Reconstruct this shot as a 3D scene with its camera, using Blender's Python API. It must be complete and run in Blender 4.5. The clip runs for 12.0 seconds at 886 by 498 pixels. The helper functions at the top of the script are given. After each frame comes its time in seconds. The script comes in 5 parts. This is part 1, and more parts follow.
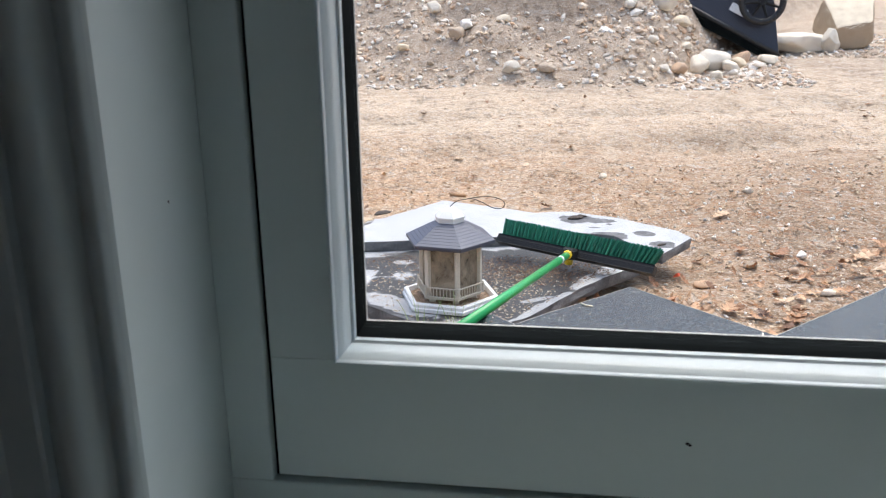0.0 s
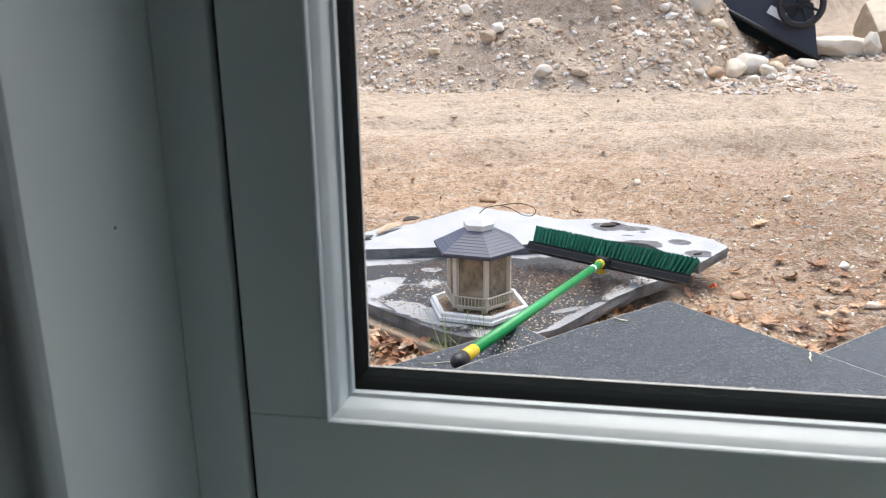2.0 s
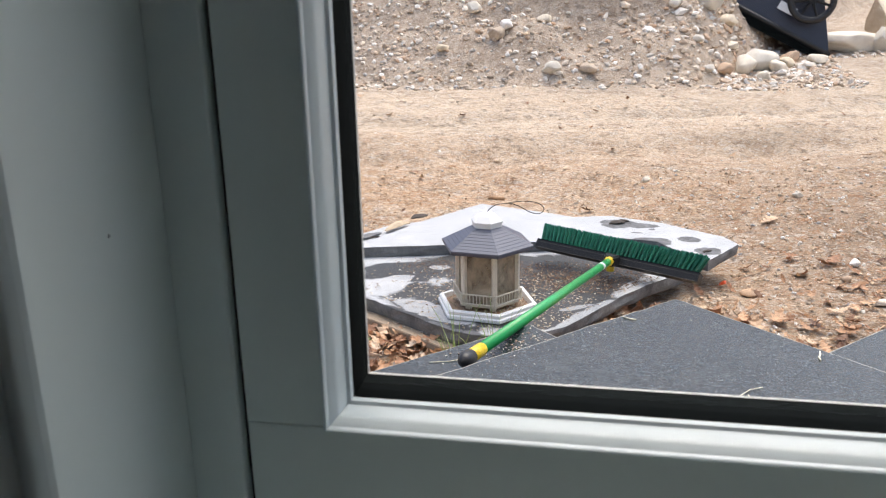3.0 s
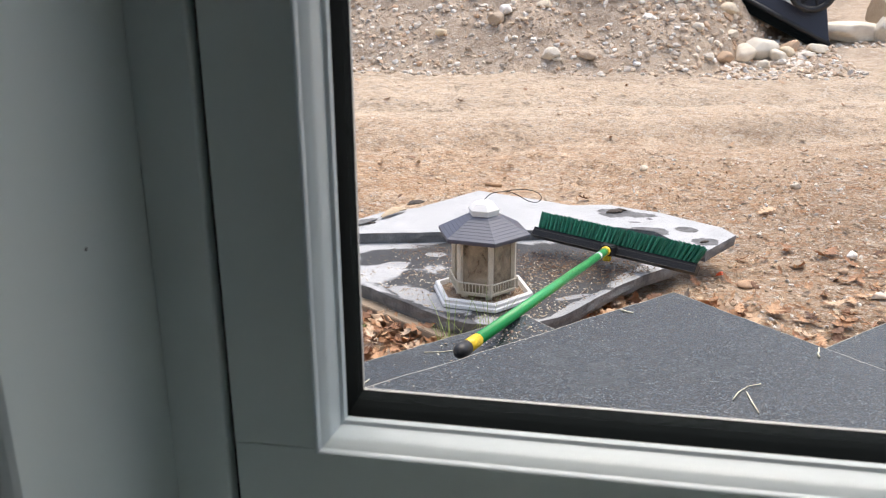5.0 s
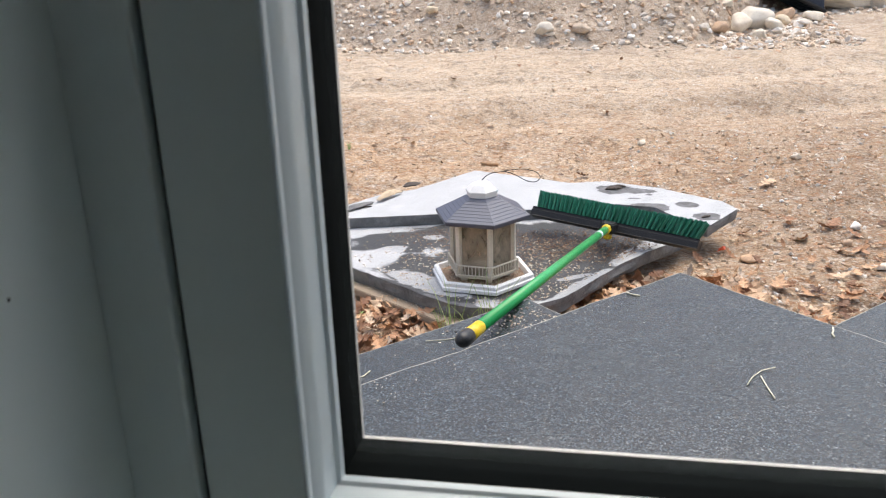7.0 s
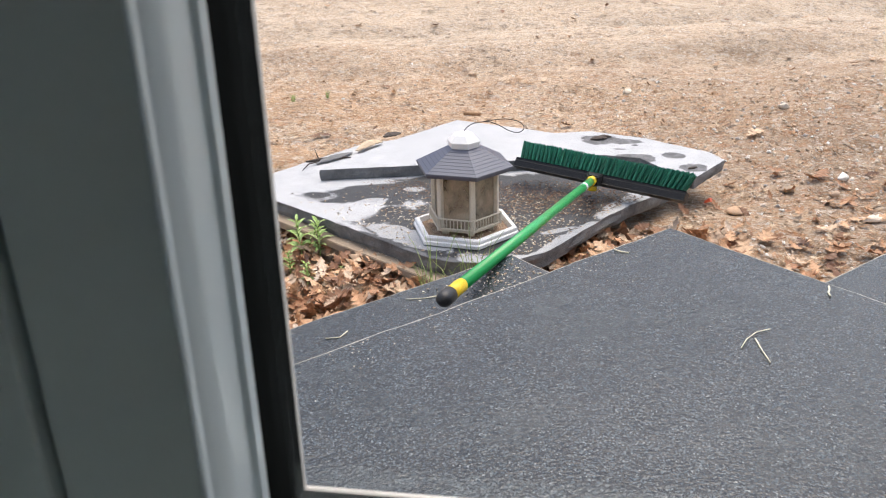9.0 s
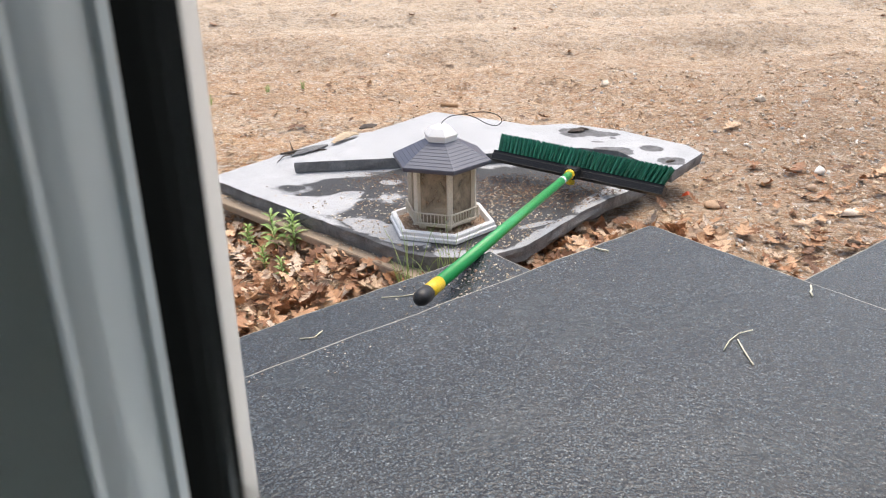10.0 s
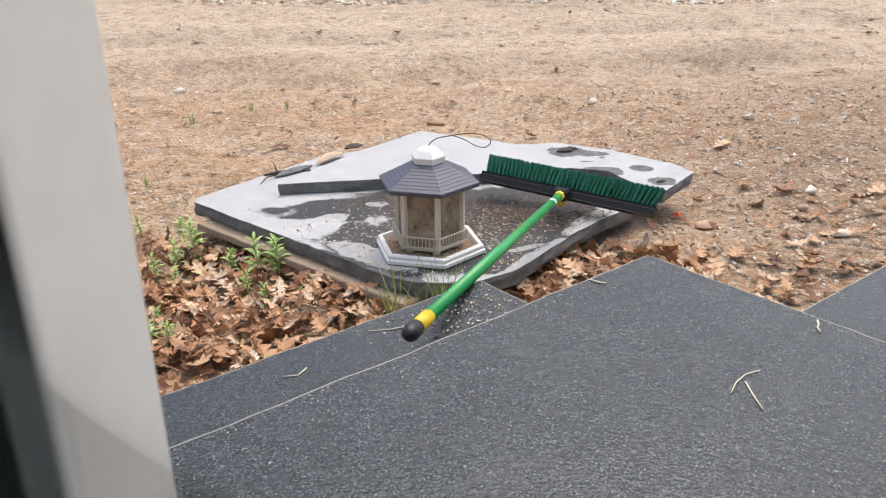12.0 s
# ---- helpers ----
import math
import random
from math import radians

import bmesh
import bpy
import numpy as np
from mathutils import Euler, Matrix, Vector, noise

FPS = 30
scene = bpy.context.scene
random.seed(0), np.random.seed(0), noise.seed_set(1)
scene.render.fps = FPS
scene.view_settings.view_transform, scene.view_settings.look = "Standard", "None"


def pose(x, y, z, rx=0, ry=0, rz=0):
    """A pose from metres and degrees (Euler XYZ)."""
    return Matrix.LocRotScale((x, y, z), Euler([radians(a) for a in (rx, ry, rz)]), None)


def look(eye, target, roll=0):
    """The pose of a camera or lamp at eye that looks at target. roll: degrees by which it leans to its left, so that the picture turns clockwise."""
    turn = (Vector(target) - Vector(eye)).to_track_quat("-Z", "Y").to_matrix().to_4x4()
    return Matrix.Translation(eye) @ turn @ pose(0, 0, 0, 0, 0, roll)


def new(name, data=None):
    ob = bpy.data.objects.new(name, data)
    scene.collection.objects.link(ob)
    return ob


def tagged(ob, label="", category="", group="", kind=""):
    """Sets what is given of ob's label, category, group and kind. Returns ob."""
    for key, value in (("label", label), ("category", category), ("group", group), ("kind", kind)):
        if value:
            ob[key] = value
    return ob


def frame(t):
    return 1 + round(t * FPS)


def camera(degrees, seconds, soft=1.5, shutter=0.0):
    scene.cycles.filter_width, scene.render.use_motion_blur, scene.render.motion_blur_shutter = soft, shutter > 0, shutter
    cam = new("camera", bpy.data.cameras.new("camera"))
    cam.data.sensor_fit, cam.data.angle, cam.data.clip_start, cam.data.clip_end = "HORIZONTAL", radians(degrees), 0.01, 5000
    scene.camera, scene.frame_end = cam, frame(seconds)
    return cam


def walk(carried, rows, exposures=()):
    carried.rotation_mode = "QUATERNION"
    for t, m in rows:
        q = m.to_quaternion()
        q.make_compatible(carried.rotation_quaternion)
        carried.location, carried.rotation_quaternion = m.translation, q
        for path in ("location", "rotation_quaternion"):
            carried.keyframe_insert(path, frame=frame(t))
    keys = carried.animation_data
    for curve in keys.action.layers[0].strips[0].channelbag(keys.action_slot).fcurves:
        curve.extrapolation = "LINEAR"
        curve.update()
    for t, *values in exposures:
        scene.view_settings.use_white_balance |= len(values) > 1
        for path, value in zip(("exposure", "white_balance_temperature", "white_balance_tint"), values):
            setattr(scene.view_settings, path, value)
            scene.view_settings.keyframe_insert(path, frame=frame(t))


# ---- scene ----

# ------------------------------------------------------------------ camera
cam = camera(54.50, 12.0, soft=1.15)
# a phone lens: a pupil of 1.2 millimetres, set to the yard outside
cam.data.dof.use_dof = True
cam.data.dof.focus_distance = 2.2
cam.data.dof.aperture_fstop = cam.data.lens / 1.2
PATH = [
    (0, (0.1268, -0.4373, 1.2863), (-0.1488, 1.4546, 0.6993), -0.78),
    (0.5, (0.1332, -0.4233, 1.2821), (-0.1677, 1.4615, 0.6845), -1.01),
    (1, (0.1312, -0.3991, 1.2765), (-0.1972, 1.4771, 0.6666), -0.83),
    (1.5, (0.1252, -0.3637, 1.2767), (-0.2306, 1.5135, 0.6855), -0.94),
    (2, (0.1196, -0.3466, 1.2735), (-0.2255, 1.5371, 0.6969), -0.91),
    (2.5, (0.1212, -0.3433, 1.2741), (-0.2301, 1.5367, 0.6893), -0.82),
    (3, (0.1234, -0.3399, 1.2764), (-0.2428, 1.5377, 0.6929), -1.18),
    (5, (0.1161, -0.3148, 1.2815), (-0.2385, 1.5540, 0.6636), -0.35),
    (5.5, (0.1150, -0.2939, 1.2839), (-0.2480, 1.5789, 0.6834), -0.87),
    (6, (0.1134, -0.2785, 1.2841), (-0.2284, 1.5974, 0.6805), -1.03),
    (6.5, (0.1055, -0.2658, 1.2804), (-0.2267, 1.6034, 0.6513), -1.50),
    (7, (0.0996, -0.2507, 1.2784), (-0.2463, 1.6035, 0.6134), -1.92),
    (9, (0.0882, -0.1617, 1.2596), (-0.2133, 1.6570, 0.4842), -1.60),
    (9.5, (0.0861, -0.1399, 1.2566), (-0.1803, 1.6809, 0.4732), -1.19),
    (10, (0.0810, -0.1173, 1.2596), (-0.1663, 1.6998, 0.4615), -1.00),
    (10.5, (0.0910, -0.0998, 1.2619), (-0.1151, 1.7211, 0.4609), -0.78),
    (11, (0.0808, -0.0629, 1.2584), (-0.1416, 1.7677, 0.4840), -1.29),
    (11.5, (0.0733, -0.0424, 1.2618), (-0.2116, 1.7815, 0.4922), -1.77),
    (12, (0.0615, -0.0308, 1.2644), (-0.1537, 1.8029, 0.4955), -0.89),
]
EXPOSURES = [(0.0, 0.96, 6330, 10), (3.0, 0.92, 6620, 11), (5.5, 0.88, 6760, 12), (7.0, 0.88, 6680, 11), (9.0, 0.88, 6750, 12), (10.5, 0.82, 6830, 12), (12.0, 0.71, 6810, 12)]
walk(cam, [(t, look(eye, target, roll)) for t, eye, target, roll in PATH], EXPOSURES)

# ------------------------------------------------------------------ light
world = bpy.data.worlds.new("overcast_sky")
scene.world = world
world.use_nodes = True
wn = world.node_tree
sky = wn.nodes.new("ShaderNodeTexSky")
sky.sky_type = "NISHITA"
sky.sun_disc = False
sky.sun_elevation = radians(69)
sky.sun_rotation = radians(22)
sky.air_density, sky.dust_density, sky.ozone_density = 1.0, 4.0, 1.0
wn.nodes["Background"].inputs["Strength"].default_value = 0.15
wn.links.new(sky.outputs[0], wn.nodes["Background"].inputs["Color"])

sun = new("sun", bpy.data.lights.new("sun", "SUN"))
sun.data.energy = 1.4
sun.data.angle = radians(60)
sun.data.color = (1.0, 0.96, 0.9)
sun.matrix_world = look((0, 0, 0), (-0.14, -0.32, -0.94))


# ------------------------------------------------------------------ materials
def base_mat(name, rough=0.7, metal=0.0):
    m = bpy.data.materials.new(name)
    m.use_nodes = True
    nt = m.node_tree
    b = nt.nodes["Principled BSDF"]
    b.inputs["Roughness"].default_value = rough
    b.inputs["Metallic"].default_value = metal
    return m, nt, b


def coords(nt, scale=(1, 1, 1), rot=(0, 0, 0)):
    tc = nt.nodes.new("ShaderNodeTexCoord")
    mp = nt.nodes.new("ShaderNodeMapping")
    mp.inputs["Scale"].default_value = scale
    mp.inputs["Rotation"].default_value = rot
    nt.links.new(tc.outputs["Object"], mp.inputs["Vector"])
    return mp.outputs["Vector"]


def noise_tex(nt, vec, scale, detail=4.0, rough=0.6, dist=0.0):
    n = nt.nodes.new("ShaderNodeTexNoise")
    n.inputs["Scale"].default_value = scale
    n.inputs["Detail"].default_value = detail
    n.inputs["Roughness"].default_value = rough
    n.inputs["Distortion"].default_value = dist
    nt.links.new(vec, n.inputs["Vector"])
    return n.outputs["Fac"]


def ramp(nt, fac, stops):
    r = nt.nodes.new("ShaderNodeValToRGB")
    while len(r.color_ramp.elements) < len(stops):
        r.color_ramp.elements.new(0.5)
    for e, (p, c) in zip(r.color_ramp.elements, stops):
        e.position = p
        e.color = (*c, 1) if len(c) == 3 else c
    nt.links.new(fac, r.inputs["Fac"])
    return r.outputs["Color"]


def grey(a, b):
    return [(a, (0, 0, 0)), (b, (1, 1, 1))]


def mix(nt, fac, a, b, mode="MIX"):
    n = nt.nodes.new("ShaderNodeMix")
    n.data_type = "RGBA"
    n.blend_type = mode
    for sock, v in ((n.inputs["Factor"], fac), (n.inputs["A"], a), (n.inputs["B"], b)):
        if isinstance(v, (int, float)):
            sock.default_value = v
        elif isinstance(v, tuple):
            sock.default_value = (*v, 1)
        else:
            nt.links.new(v, sock)
    return n.outputs["Result"]


def math_node(nt, op, a, b=0.0):
    n = nt.nodes.new("ShaderNodeMath")
    n.operation = op
    for sock, v in zip(n.inputs, (a, b)):
        if isinstance(v, (int, float)):
            sock.default_value = v
        else:
            nt.links.new(v, sock)
    return n.outputs[0]


def bump(nt, bsdf, height, strength=0.3, distance=0.01):
    n = nt.nodes.new("ShaderNodeBump")
    n.inputs["Strength"].default_value = strength
    n.inputs["Distance"].default_value = distance
    nt.links.new(height, n.inputs["Height"])
    nt.links.new(n.outputs["Normal"], bsdf.inputs["Normal"])


def voronoi(nt, vec, scale, feature="F1", out="Distance"):
    n = nt.nodes.new("ShaderNodeTexVoronoi")
    n.feature = feature
    n.inputs["Scale"].default_value = scale
    nt.links.new(vec, n.inputs["Vector"])
    return n.outputs[out]


def simple(name, col, rough=0.5, metal=0.0, var=0.25, scale=30.0, bumps=0.1, spec=0.5):
    m, nt, b = base_mat(name, rough, metal)
    v = coords(nt)
    n = noise_tex(nt, v, scale, 5)
    n2 = noise_tex(nt, v, scale / 9, 3)
    lo = tuple(c * (1 - var) for c in col)
    hi = tuple(min(1, c * (1 + var)) for c in col)
    c = mix(nt, n, lo, hi)
    c = mix(nt, math_node(nt, "MULTIPLY", n2, 0.5), c, tuple(c0 * (1 - var * 0.7) for c0 in col))
    nt.links.new(c, b.inputs["Base Color"])
    b.inputs["Specular IOR Level"].default_value = spec
    if bumps:
        bump(nt, b, n, bumps, 0.003)
    return m


def island(nt):
    g = nt.nodes.new("ShaderNodeNewGeometry")
    return g.outputs["Random Per Island"]


def chips_colour(nt, vec, scale):
    """Three random values of the grains of a given fineness."""
    sp = nt.nodes.new("ShaderNodeSeparateColor")
    nt.links.new(voronoi(nt, vec, scale, out="Color"), sp.inputs[0])
    return sp.outputs


def dirt_material():
    m, nt, b = base_mat("bare_dirt", 0.95)
    v = coords(nt)
    vs = coords(nt, (0.35, 1.0, 1.0), (0, 0, radians(-8)))
    big = noise_tex(nt, vs, 0.9, 5, 0.6, 0.6)
    mid = noise_tex(nt, v, 7.0, 8, 0.72, 0.2)
    fine = noise_tex(nt, v, 55.0, 6, 0.75)
    sand = ramp(nt, mid, [(0.3, (0.50, 0.37, 0.25)), (0.5, (0.70, 0.55, 0.40)), (0.7, (0.80, 0.67, 0.51))])
    needles = ramp(nt, mid, [(0.3, (0.38, 0.21, 0.10)), (0.55, (0.60, 0.37, 0.20)), (0.75, (0.68, 0.47, 0.29))])
    soil = ramp(nt, mid, [(0.3, (0.19, 0.13, 0.085)), (0.55, (0.36, 0.26, 0.175)), (0.8, (0.50, 0.385, 0.275))])
    heap_soil = ramp(nt, mid, [(0.3, (0.32, 0.23, 0.155)), (0.55, (0.62, 0.49, 0.37)), (0.8, (0.74, 0.62, 0.49))])
    # dry pale wheel track across the middle, rusty needles nearer, brown gravelly soil to the right, grey soil on the heap
    tc = nt.nodes.new("ShaderNodeTexCoord")
    sep = nt.nodes.new("ShaderNodeSeparateXYZ")
    nt.links.new(tc.outputs["Object"], sep.inputs[0])
    y = math_node(nt, "ADD", sep.outputs["Y"], math_node(nt, "MULTIPLY", math_node(nt, "SUBTRACT", big, 0.5), 3.0))
    near = ramp(nt, math_node(nt, "DIVIDE", y, 12.0), [(0.42, (1, 1, 1)), (0.56, (0, 0, 0))])
    far = ramp(nt, math_node(nt, "DIVIDE", y, 12.0), [(0.64, (0, 0, 0)), (0.70, (1, 1, 1))])
    patch = ramp(nt, big, grey(0.36, 0.62))
    c = mix(nt, math_node(nt, "MULTIPLY", near, math_node(nt, "ADD", 0.15, math_node(nt, "MULTIPLY", patch, 0.7))), sand, needles)
    xr = ramp(nt, math_node(nt, "DIVIDE", math_node(nt, "ADD", sep.outputs["X"], math_node(nt, "MULTIPLY", big, 1.2)), 4.0), grey(0.15, 0.5))
    yn = ramp(nt, math_node(nt, "DIVIDE", y, 10.0), [(0.44, (1, 1, 1)), (0.64, (0, 0, 0))])
    c = mix(nt, math_node(nt, "MULTIPLY", math_node(nt, "MULTIPLY", xr, yn), 0.85), c, soil)
    c = mix(nt, math_node(nt, "MULTIPLY", far, 0.95), c, heap_soil)
    # thin moss on the damp side of the slab
    moss_n = noise_tex(nt, v, 3.4, 6, 0.7, 0.4)
    moss_x = ramp(nt, math_node(nt, "DIVIDE", math_node(nt, "MULTIPLY", sep.outputs["X"], -1.0), 4.0), grey(0.15, 0.42))
    moss_y = ramp(nt, math_node(nt, "DIVIDE", y, 10.0), [(0.30, (1, 1, 1)), (0.52, (0, 0, 0))])
    moss = math_node(nt, "MULTIPLY", math_node(nt, "MULTIPLY", moss_x, moss_y), ramp(nt, moss_n, grey(0.48, 0.68)))
    c = mix(nt, math_node(nt, "MULTIPLY", moss, 0.45), c, (0.30, 0.29, 0.11))
    # long drag marks along the track
    streak = noise_tex(nt, coords(nt, (0.45, 3.6, 1.0), (0, 0, radians(-7))), 1.8, 8, 0.68, 0.3)
    c = mix(nt, math_node(nt, "MULTIPLY", ramp(nt, streak, grey(0.50, 0.68)), 0.42), c, (0.25, 0.185, 0.125))
    # crumbs, needles and grit at three sizes
    for scale, dark_at, pale_at, rust_at in ((26.0, 0.90, 0.93, 0.90), (75.0, 0.82, 0.85, 0.84), (190.0, 0.80, 0.80, 0.86)):
        g = chips_colour(nt, coords(nt, (0.6, 1.0, 1.0), (0, 0, scale)), scale)
        c = mix(nt, math_node(nt, "MULTIPLY", ramp(nt, g[0], grey(dark_at, dark_at + 0.05)), 0.45), c, (0.12, 0.085, 0.06))
        c = mix(nt, math_node(nt, "MULTIPLY", ramp(nt, g[1], grey(pale_at, pale_at + 0.05)), 0.55), c, (0.70, 0.63, 0.54))
        c = mix(nt, math_node(nt, "MULTIPLY", math_node(nt, "MULTIPLY", ramp(nt, g[2], grey(rust_at, rust_at + 0.05)), near), 0.55), c, (0.42, 0.20, 0.09))
    c = mix(nt, ramp(nt, fine, grey(0.32, 0.62)), mix(nt, 0.36, c, (0.12, 0.085, 0.06)), c)
    nt.links.new(c, b.inputs["Base Color"])
    h = math_node(nt, "ADD", math_node(nt, "MULTIPLY", mid, 0.8), math_node(nt, "MULTIPLY", fine, 0.5))
    bump(nt, b, h, 0.85, 0.035)
    b.inputs["Specular IOR Level"].default_value = 0.2
    return m


def granite_material():
    m, nt, b = base_mat("dark_flamed_granite", 0.3)
    v = coords(nt)
    big = noise_tex(nt, v, 2.4, 4, 0.55)
    g = chips_colour(nt, v, 430.0)
    c = ramp(nt, big, [(0.3, (0.008, 0.0125, 0.017)), (0.7, (0.016, 0.023, 0.029))])
    c = mix(nt, ramp(nt, g[0], grey(0.66, 0.80)), c, (0.066, 0.087, 0.100))
    c = mix(nt, ramp(nt, g[1], grey(0.955, 0.98)), c, (0.17, 0.195, 0.205))
    c = mix(nt, ramp(nt, g[2], grey(0.74, 0.82)), c, (0.012, 0.013, 0.015))
    # dried dust in broad faint patches
    dust = ramp(nt, noise_tex(nt, v, 4.5, 7, 0.68, 0.5), grey(0.50, 0.72))
    c = mix(nt, math_node(nt, "MULTIPLY", dust, 0.05), c, (0.26, 0.25, 0.23))
    nt.links.new(c, b.inputs["Base Color"])
    wet = noise_tex(nt, v, 3.5, 7, 0.7)
    r = ramp(nt, wet, [(0.36, (0.09, 0.09, 0.09)), (0.64, (0.32, 0.32, 0.32))])
    nt.links.new(r, b.inputs["Roughness"])
    # flamed surface: shallow scales a few millimetres wide, with fine grain
    scales = math_node(nt, "ADD", math_node(nt, "MULTIPLY", noise_tex(nt, v, 190.0, 2, 0.5), 1.0), math_node(nt, "MULTIPLY", noise_tex(nt, v, 90.0, 2, 0.5), 0.5))
    bump(nt, b, scales, 1.0, 0.0023)
    b.inputs["Specular IOR Level"].default_value = 0.46
    return m


def blot(nt, x, y, rx, ry, n, wobble, turn=0.0):
    """One ragged stain: 1 inside, 0 outside."""
    tc = nt.nodes.new("ShaderNodeTexCoord")
    mp = nt.nodes.new("ShaderNodeMapping")
    mp.vector_type = "TEXTURE"
    mp.inputs["Location"].default_value = (x, y, 0)
    mp.inputs["Rotation"].default_value = (0, 0, turn)
    mp.inputs["Scale"].default_value = (rx, ry, 1e6)
    nt.links.new(tc.outputs["Object"], mp.inputs["Vector"])
    ln = nt.nodes.new("ShaderNodeVectorMath")
    ln.operation = "LENGTH"
    nt.links.new(mp.outputs[0], ln.inputs[0])
    d = math_node(nt, "ADD", ln.outputs["Value"], math_node(nt, "MULTIPLY", math_node(nt, "SUBTRACT", n, 0.5), wobble))
    return ramp(nt, math_node(nt, "MULTIPLY", d, 0.5), [(0.47, (1, 1, 1)), (0.53, (0, 0, 0))])


def slab_material():
    """Grey stone, dry and pale at the border, wet and dirty round the bird feeder."""
    m, nt, b = base_mat("weathered_grey_stone", 0.6)
    v = coords(nt)
    n1 = noise_tex(nt, v, 5.0, 7, 0.62, 0.5)
    n2 = noise_tex(nt, v, 11.0, 6, 0.65, 0.4)
    fine = noise_tex(nt, v, 130.0, 5, 0.75)
    wet = None
    for x, y, rx, ry, turn in ((-0.20, 3.08, 0.62, 0.34, 0.25), (-0.80, 3.40, 0.20, 0.13, -0.2), (-0.30, 3.52, 0.75, 0.20, 0.2), (0.10, 3.25, 0.30, 0.35, 0.9), (-0.9, 3.31, 0.12, 0.03, 0.3)):
        one = blot(nt, x, y, rx, ry, n1, 1.3, turn)
        wet = one if wet is None else math_node(nt, "MAXIMUM", wet, one)
    # the near border stays damp; patches inside dry first
    for x, y, rx, ry, turn in ((-0.45, 2.72, 0.33, 0.05, -0.6), (-0.15, 2.66, 0.25, 0.04, 0.05)):
        wet = math_node(nt, "MAXIMUM", wet, math_node(nt, "MULTIPLY", blot(nt, x, y, rx, ry, n1, 1.2, turn), 0.75))
    for x, y, rx, ry, turn in ((-0.79, 3.29, 0.07, 0.05, 0.3), (-0.64, 3.47, 0.05, 0.035, 0.0), (0.26, 3.27, 0.13, 0.045, 0.9), (0.05, 2.93, 0.22, 0.035, 1.02), (0.30, 3.40, 0.16, 0.03, 0.9), (-0.55, 2.90, 0.22, 0.07, -0.6), (0.02, 3.02, 0.08, 0.02, 0.6), (-0.1, 2.74, 0.10, 0.02, 0.2)):
        wet = math_node(nt, "MULTIPLY", wet, math_node(nt, "SUBTRACT", 1.0, math_node(nt, "MULTIPLY", blot(nt, x, y, rx, ry, n2, 1.5, turn), 0.85)))
    dry = ramp(nt, n2, [(0.3, (0.37, 0.38, 0.39)), (0.7, (0.48, 0.49, 0.50))])
    dk = ramp(nt, n1, [(0.3, (0.024, 0.026, 0.029)), (0.75, (0.062, 0.064, 0.067))])
    c = mix(nt, wet, dry, dk)
    c = mix(nt, math_node(nt, "MULTIPLY", ramp(nt, fine, grey(0.58, 0.72)), 0.3), c, (0.24, 0.22, 0.2))
    c = mix(nt, math_node(nt, "MULTIPLY", ramp(nt, fine, [(0.3, (1, 1, 1)), (0.42, (0, 0, 0))]), 0.3), c, (0.05, 0.05, 0.05))
    nt.links.new(c, b.inputs["Base Color"])
    nt.links.new(mix(nt, wet, (0.75, 0.75, 0.75), (0.5, 0.5, 0.5)), b.inputs["Roughness"])
    b.inputs["Specular IOR Level"].default_value = 0.35
    bump(nt, b, math_node(nt, "ADD", fine, n2), 0.35, 0.005)
    return m


def slab_side_material():
    """Sawn and split stone edge, mossy and damp low down in streaks."""
    m, nt, b = base_mat("rough_stone_edge", 0.8)
    v = coords(nt)
    n = noise_tex(nt, v, 9.0, 7, 0.7, 0.3)
    fine = noise_tex(nt, v, 75.0, 6, 0.7)
    c = ramp(nt, n, [(0.30, (0.07, 0.073, 0.075)), (0.5, (0.17, 0.173, 0.175)), (0.72, (0.27, 0.272, 0.27))])
    c = mix(nt, math_node(nt, "MULTIPLY", ramp(nt, fine, grey(0.45, 0.7)), 0.5), c, (0.085, 0.085, 0.08))
    nt.links.new(c, b.inputs["Base Color"])
    bump(nt, b, math_node(nt, "ADD", fine, n), 0.7, 0.008)
    return m


def slab_top_material():
    """Pale dry stone with a few dark damp blotches."""
    m, nt, b = base_mat("pale_grey_stone", 0.8)
    v = coords(nt)
    n2 = noise_tex(nt, v, 7.0, 6, 0.6, 0.3)
    n3 = noise_tex(nt, v, 22.0, 5, 0.62, 0.6)
    fine = noise_tex(nt, v, 140.0, 5, 0.75)
    c = ramp(nt, n2, [(0.3, (0.38, 0.39, 0.40)), (0.7, (0.48, 0.49, 0.50))])
    c = mix(nt, math_node(nt, "MULTIPLY", ramp(nt, fine, grey(0.55, 0.75)), 0.3), c, (0.25, 0.25, 0.25))
    spots = None
    for x, y, rx, ry in ((0.20, 4.15, 0.10, 0.085), (0.30, 4.13, 0.10, 0.05), (0.40, 3.84, 0.055, 0.06), (0.54, 3.90, 0.055, 0.05), (0.61, 3.71, 0.065, 0.06), (0.366, 4.064, 0.018, 0.014), (0.29, 3.99, 0.03, 0.012), (0.36, 3.88, 0.09, 0.03)):
        one = blot(nt, x, y, rx, ry, n3, 1.1)
        spots = one if spots is None else math_node(nt, "MAXIMUM", spots, one)
    damp = ramp(nt, n3, [(0.35, (0.05, 0.05, 0.052)), (0.65, (0.15, 0.15, 0.155))])
    c = mix(nt, math_node(nt, "MULTIPLY", spots, 0.92), c, damp)
    nt.links.new(c, b.inputs["Base Color"])
    bump(nt, b, math_node(nt, "ADD", fine, n2), 0.25, 0.004)
    return m


